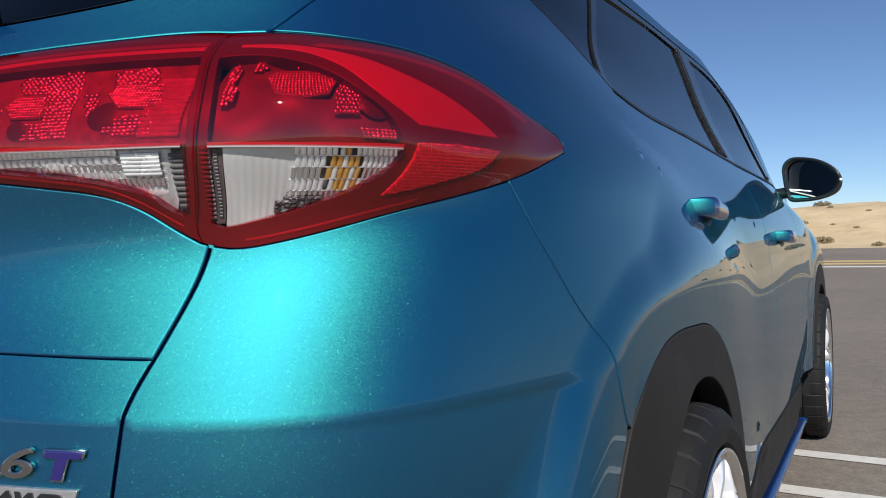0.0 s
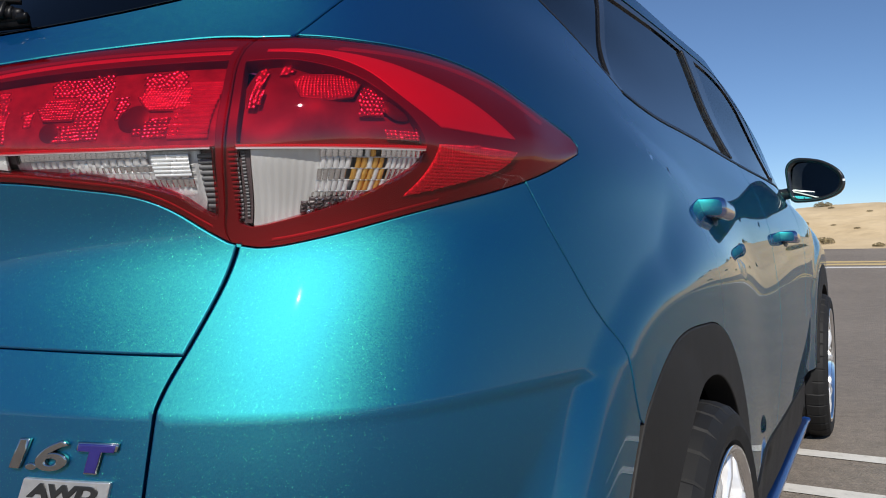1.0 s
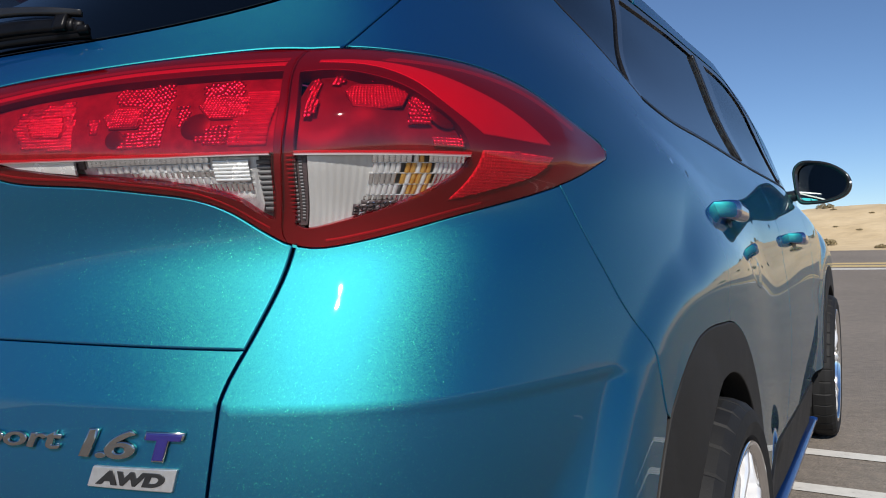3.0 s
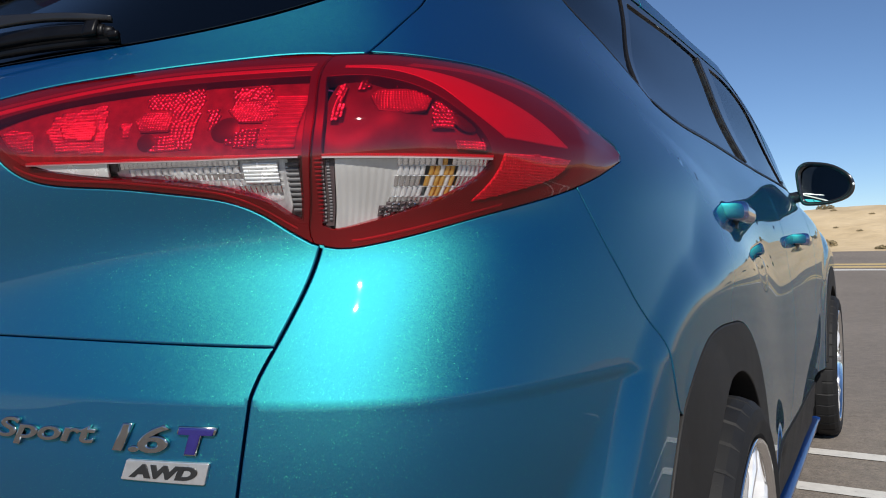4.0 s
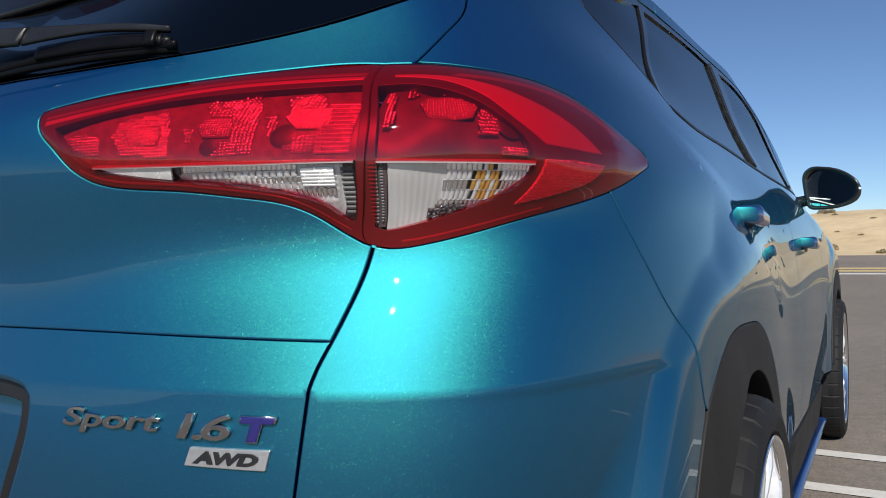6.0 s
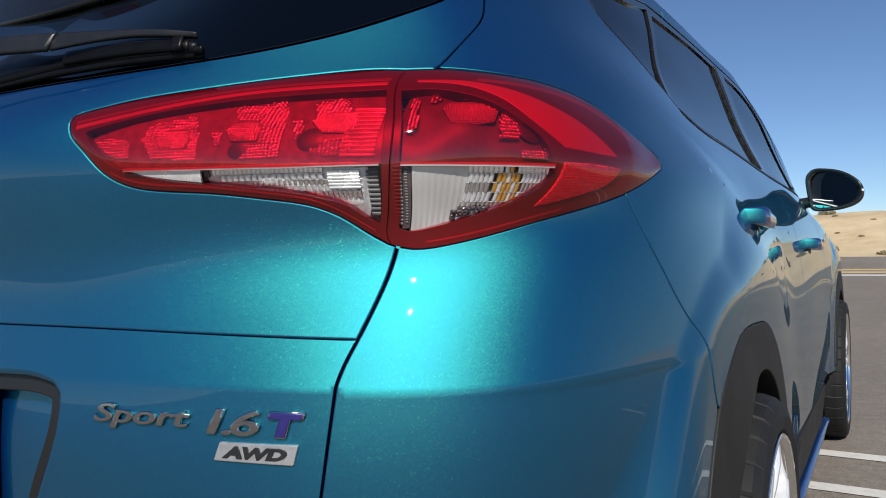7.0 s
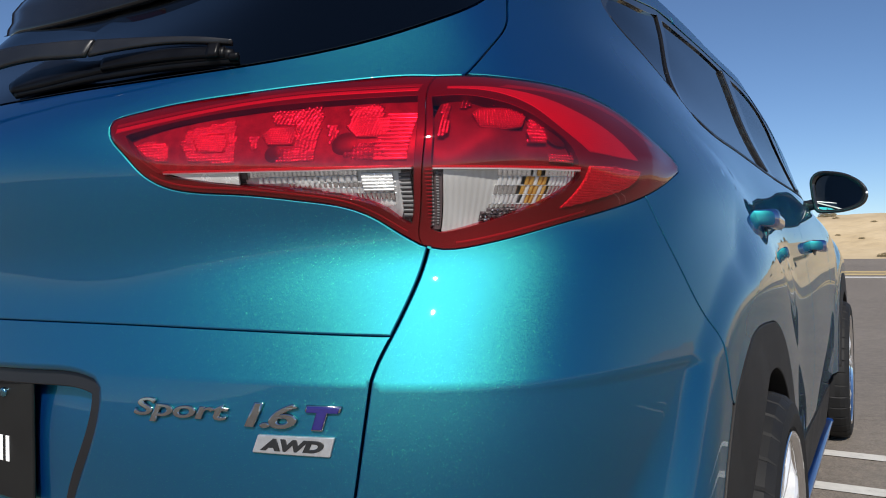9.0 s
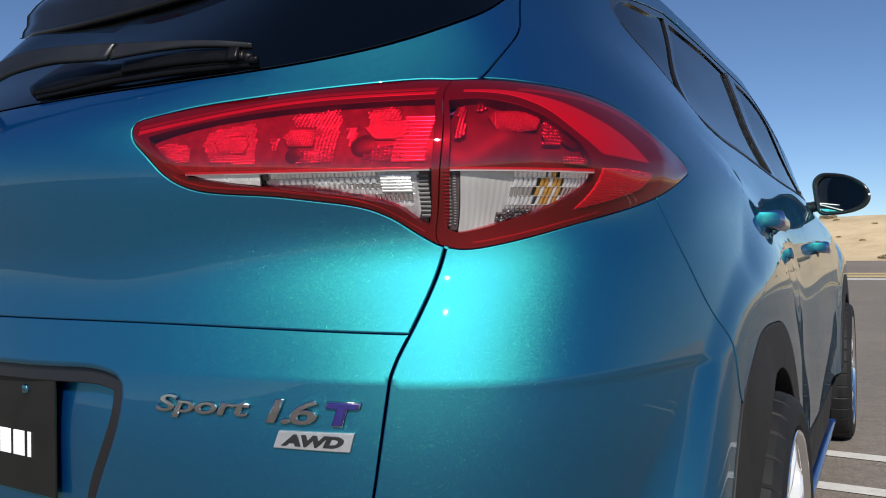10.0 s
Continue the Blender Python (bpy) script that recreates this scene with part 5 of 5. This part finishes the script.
awd_line = closed([(.4765, .7453), (.5625, .7462), (.5640, .7450), (.5591, .7252), (.5574, .7240), (.4698, .7246), (.4686, .7259), (.4747, .7440)])
awd = panel("awd_badge", awd_line, SILVER, car, "silver badge with black letters AWD", gap=.0006, lift=.0035, edge=.0012, rim=.0036, step=.004)
lettering("badge_letters", "AWD", .4790, .5545, .7285, .7415, .0034, .0012, BLACK_PRINT, awd, shear=.45, bevel=.05, bold=.014)

# ---- number plate ----
PLATE_Y = -.043
plate = part("number_plate", rounded_box((.305, .004, .155), (0, PLATE_Y, .703), .0018), PLATE_BLACK, car, "black show plate with white bars")
for sx in (-.089, .089):
    for sz in (.764,):
        v, f = lathe([(PLATE_Y - .0055, .0005), (PLATE_Y - .0055, .0045), (PLATE_Y - .0045, .0062), (PLATE_Y - .0022, .0066)], 20, (sx, 0, sz), "y")
        mesh_part("screw", v, f, STEEL_BLUE, plate)
for i, x in enumerate((-.104, -.068, -.032, .004, .040, .072, .096)):
    w = .026 if i < 6 else .008
    part("plate_bar", rounded_box((w, .0012, .034), (x, PLATE_Y - .0026, .690), .0005, 1), WHITE_PRINT, plate)


# ---- mirrors ----
def door_mirror(sgn):
    """Outline in x, z; the glass looks back."""
    line = curve([(.812, 1.185), (.815, 1.24), (.838, 1.262), (.885, 1.264), (.940, 1.252), (.995, 1.222), (1.028, 1.185), (1.036, 1.150), (1.024, 1.118), (.985, 1.094), (.930, 1.082), (.870, 1.080), (.838, 1.086), (.822, 1.12), (.812, 1.185)], 64)[:-1]
    mid = np.array([.92, 1.172])
    y0 = 3.03
    rows = []
    for s, y in ((.80, .012), (.86, .002), (.93, .0), (.985, .004), (1.0, .012), (1.0, .03), (.97, .06), (.88, .10), (.70, .135), (.42, .155), (.05, .16)):
        q = mid + (line - mid) * s
        rows.append([(x, y0 + y + (x - .92) * -.30, z) for x, z in q])
    n = len(rows[0])
    verts = [q for r in rows for q in r]
    faces = [(j * n + i, (j + 1) * n + i, (j + 1) * n + (i + 1) % n, j * n + (i + 1) % n) for j in range(len(rows) - 1) for i in range(n)]
    verts = np.array(verts) * (sgn, 1, 1)
    if sgn > 0:
        faces = [q[::-1] for q in faces]
    house = mesh_part("door_mirror", verts, faces, GLOSS_BLACK, car, "black door mirror with a turn lamp")
    g = mid + (line - mid) * .845
    gv = [(x * sgn, y0 + .014 + (x - .92) * -.30 + (z - 1.172) * .10, z) for x, z in g]
    mesh_part("mirror_glass", gv, [tuple(range(n)) if sgn > 0 else tuple(range(n))[::-1]], MIRROR, house, smooth_faces=False)
    v, f = tube(np.array([(.775, 3.10, 1.115), (.80, 3.09, 1.118), (.84, 3.09, 1.125), (.87, 3.09, 1.135)]) * (sgn, 1, 1), [.028, .024, .024, .028], 14, 1.0)
    mesh_part("mirror_arm", v, f, GLOSS_BLACK, house)
    part("turn_lamp", rounded_box((.010, .03, .012), (1.030 * sgn, 3.012, 1.160), .004), WHITE_PRINT, house)


for sgn in (1, -1):
    door_mirror(sgn)
    part("mirror_foot", rounded_box((.012, .30, .045), (.778 * sgn, 3.0, 1.135), .005, 2, pose(0, 0, 0, -8)), GLOSS_BLACK, car)


# ---- handles ----
def handle(y0, z0, sgn, skin_x):
    """A pull bar with a rounded oblong section, bowed out over a flat black oval that stands for its shaded cup."""
    n, k = 34, 20
    verts = []
    for i in range(n + 1):
        t = i / n
        bow = min(1, math.sin(math.pi * min(.5, t * 2.0 if t < .5 else (1 - t) * 2.6)))
        x = skin_x - .012 + .046 * bow ** .7
        deep, tall = .011 + .002 * bow, (.015 + .007 * bow) * (1 - .25 * t)
        for j in range(k):
            a = 2 * math.pi * j / k
            ca, sa = math.cos(a), math.sin(a)
            verts.append(((x + deep * math.copysign(abs(ca) ** .8, ca)) * sgn, y0 + .165 * t, z0 - .010 * t + tall * math.copysign(abs(sa) ** .75, sa)))
    faces = [(i * k + j, (i + 1) * k + j, (i + 1) * k + (j + 1) % k, i * k + (j + 1) % k) for i in range(n) for j in range(k)]
    faces += [tuple(range(k)), tuple(n * k + j for j in range(k))[::-1]]
    if sgn > 0:
        faces = [f[::-1] for f in faces]
    h = mesh_part("door_handle", verts, faces, PAINT, car, "body-coloured pull door handle")
    rim = [on_skin(y0 + .098 + .066 * math.cos(a), z0 - .012 + .025 * math.sin(a)) for a in np.linspace(0, 2 * math.pi, 28)[:-1]]
    # the cup has no depth: its shade is put in as a black oval
    panel("cup_shade", closed(rim), SATIN_BLACK, h, lift=.0008, gap=0, edge=.0006, rim=.004, step=.008, side=sgn)
    return h


for sgn in (1, -1):
    for y0, z0 in ((1.128, 1.003), (2.330, .942)):
        q = on_skin(y0 + .1, z0)
        handle(y0, z0, sgn, float(BODY.at(*q)[0, 0]))
    skirt = np.array([(.850, .192), (.870, .199), (.889, .195), (.891, .186), (.872, .180), (.846, .180)])
    ys = np.linspace(1.32, 3.02, 30)
    rows = [[((x - .018 * (k < 1)) * sgn, y, z) for x, z in np.concatenate([skirt, skirt[:1]])] for k, y in enumerate(ys)]
    v, f = loft(rows)
    k = len(rows[0])
    f += [tuple(range(k - 1)), tuple((len(rows) - 1) * k + i for i in range(k - 1))[::-1]]
    if sgn < 0:
        f = [q[::-1] for q in f]
    mesh_part("side_skirt", v, f, SKIRT, car, "blue side skirt blade under the doors")


# ---- wheels ----
def tread_profile():
    """(x, r) of the tyre's section, outside at +x."""
    return [(-.105, .247), (-.122, .265), (-.128, .295), (-.124, .322), (-.110, .338), (-.088, .3440), (-.066, .3455), (-.064, .3380), (-.056, .3380), (-.054, .3460), (-.020, .3470), (-.018, .3390), (-.008, .3390), (-.006, .3470), (.024, .3465),
            (.026, .3385), (.036, .3385), (.038, .3460), (.066, .3450), (.088, .3435), (.108, .336), (.122, .320), (.127, .295), (.122, .265), (.106, .247)]


def wheel(y, sgn):
    n = 480
    prof = [(x, .257 + (r - .247) * .78) for x, r in tread_profile()]
    verts, faces = [], []
    for i in range(n):
        a = 2 * math.pi * i / n
        for x, r in prof:
            cut = i % 13 == 0 and .062 < abs(x) < .118 and r > .322
            rr = r - (.0035 if cut else 0)
            verts.append((x * sgn, rr * math.cos(a), rr * math.sin(a)))
    m = len(prof)
    for i in range(n):
        j = (i + 1) % n
        for k in range(m - 1):
            q = (i * m + k, i * m + k + 1, j * m + k + 1, j * m + k)
            faces.append(q if sgn > 0 else q[::-1])
    rim_v, rim_f = lathe([(.112 * sgn, .244), (.116 * sgn, .260), (.122 * sgn, .2645), (.125 * sgn, .260), (.122 * sgn, .253), (.110 * sgn, .248), (.085 * sgn, .244), (-.10 * sgn, .235), (-.105 * sgn, .26)], 96)
    hub = mesh_part("wheel", rim_v, rim_f, CHROME, car, "chrome multi-spoke alloy wheel")
    hub.location = (.818 * sgn, y, .335)
    mesh_part("tyre", verts, faces, TYRE_RUBBER, hub, "black low-profile tyre", smooth_faces=False)
    for k in range(10):
        fork = 1 if k % 2 else -1
        a0, a1 = 2 * math.pi * (k // 2) / 5 + .25 + .10 * fork, 2 * math.pi * (k // 2) / 5 + .25 + .26 * fork
        face = np.array([sgn, 0, 0])
        rows = []
        for r, w, x in ((.050, .020, .078), (.10, .019, .096), (.16, .021, .110), (.21, .025, .116), (.249, .034, .112)):
            a = a0 + (a1 - a0) * (r - .05) / .2
            across, out = np.array([0, -math.sin(a), math.cos(a)]), np.array([0, math.cos(a), math.sin(a)])
            c = out * r
            rows.append([c + across * w * .5 * q + face * (x - d) for q, d in ((-1, .045), (-1.0, .005), (-.72, .0), (0, -.001), (.72, .0), (1.0, .005), (1, .045), (-1, .045))])
        v, f = loft(rows)
        f += [tuple(range(7))[::-1], tuple(8 * 4 + q for q in range(7))]
        mesh_part("spoke", v, f if sgn > 0 else [q[::-1] for q in f], ALLOY, hub, smooth_faces=False)
    v, f = lathe([(.04 * sgn, .075), (.078 * sgn, .072), (.084 * sgn, .060), (.078 * sgn, .040), (.086 * sgn, .034), (.088 * sgn, .001)], 40)
    mesh_part("hub_cap", v, f, CHROME, hub)
    v, f = lathe([(.02 * sgn, .02), (.02 * sgn, .165), (-.01 * sgn, .165), (-.01 * sgn, .02)], 48)
    mesh_part("brake_disc", v, f, SILVER, hub)
    for k in range(5):
        a = 2 * math.pi * k / 5
        v, f = lathe([(.06 * sgn, .010), (.092 * sgn, .010), (.096 * sgn, .006), (.096 * sgn, .0005)], 6, (0, .056 * math.cos(a), .056 * math.sin(a)))
        mesh_part("wheel_nut", v, f, SILVER, hub)


for y in AXLES:
    for sgn in (1, -1):
        wheel(y, sgn)
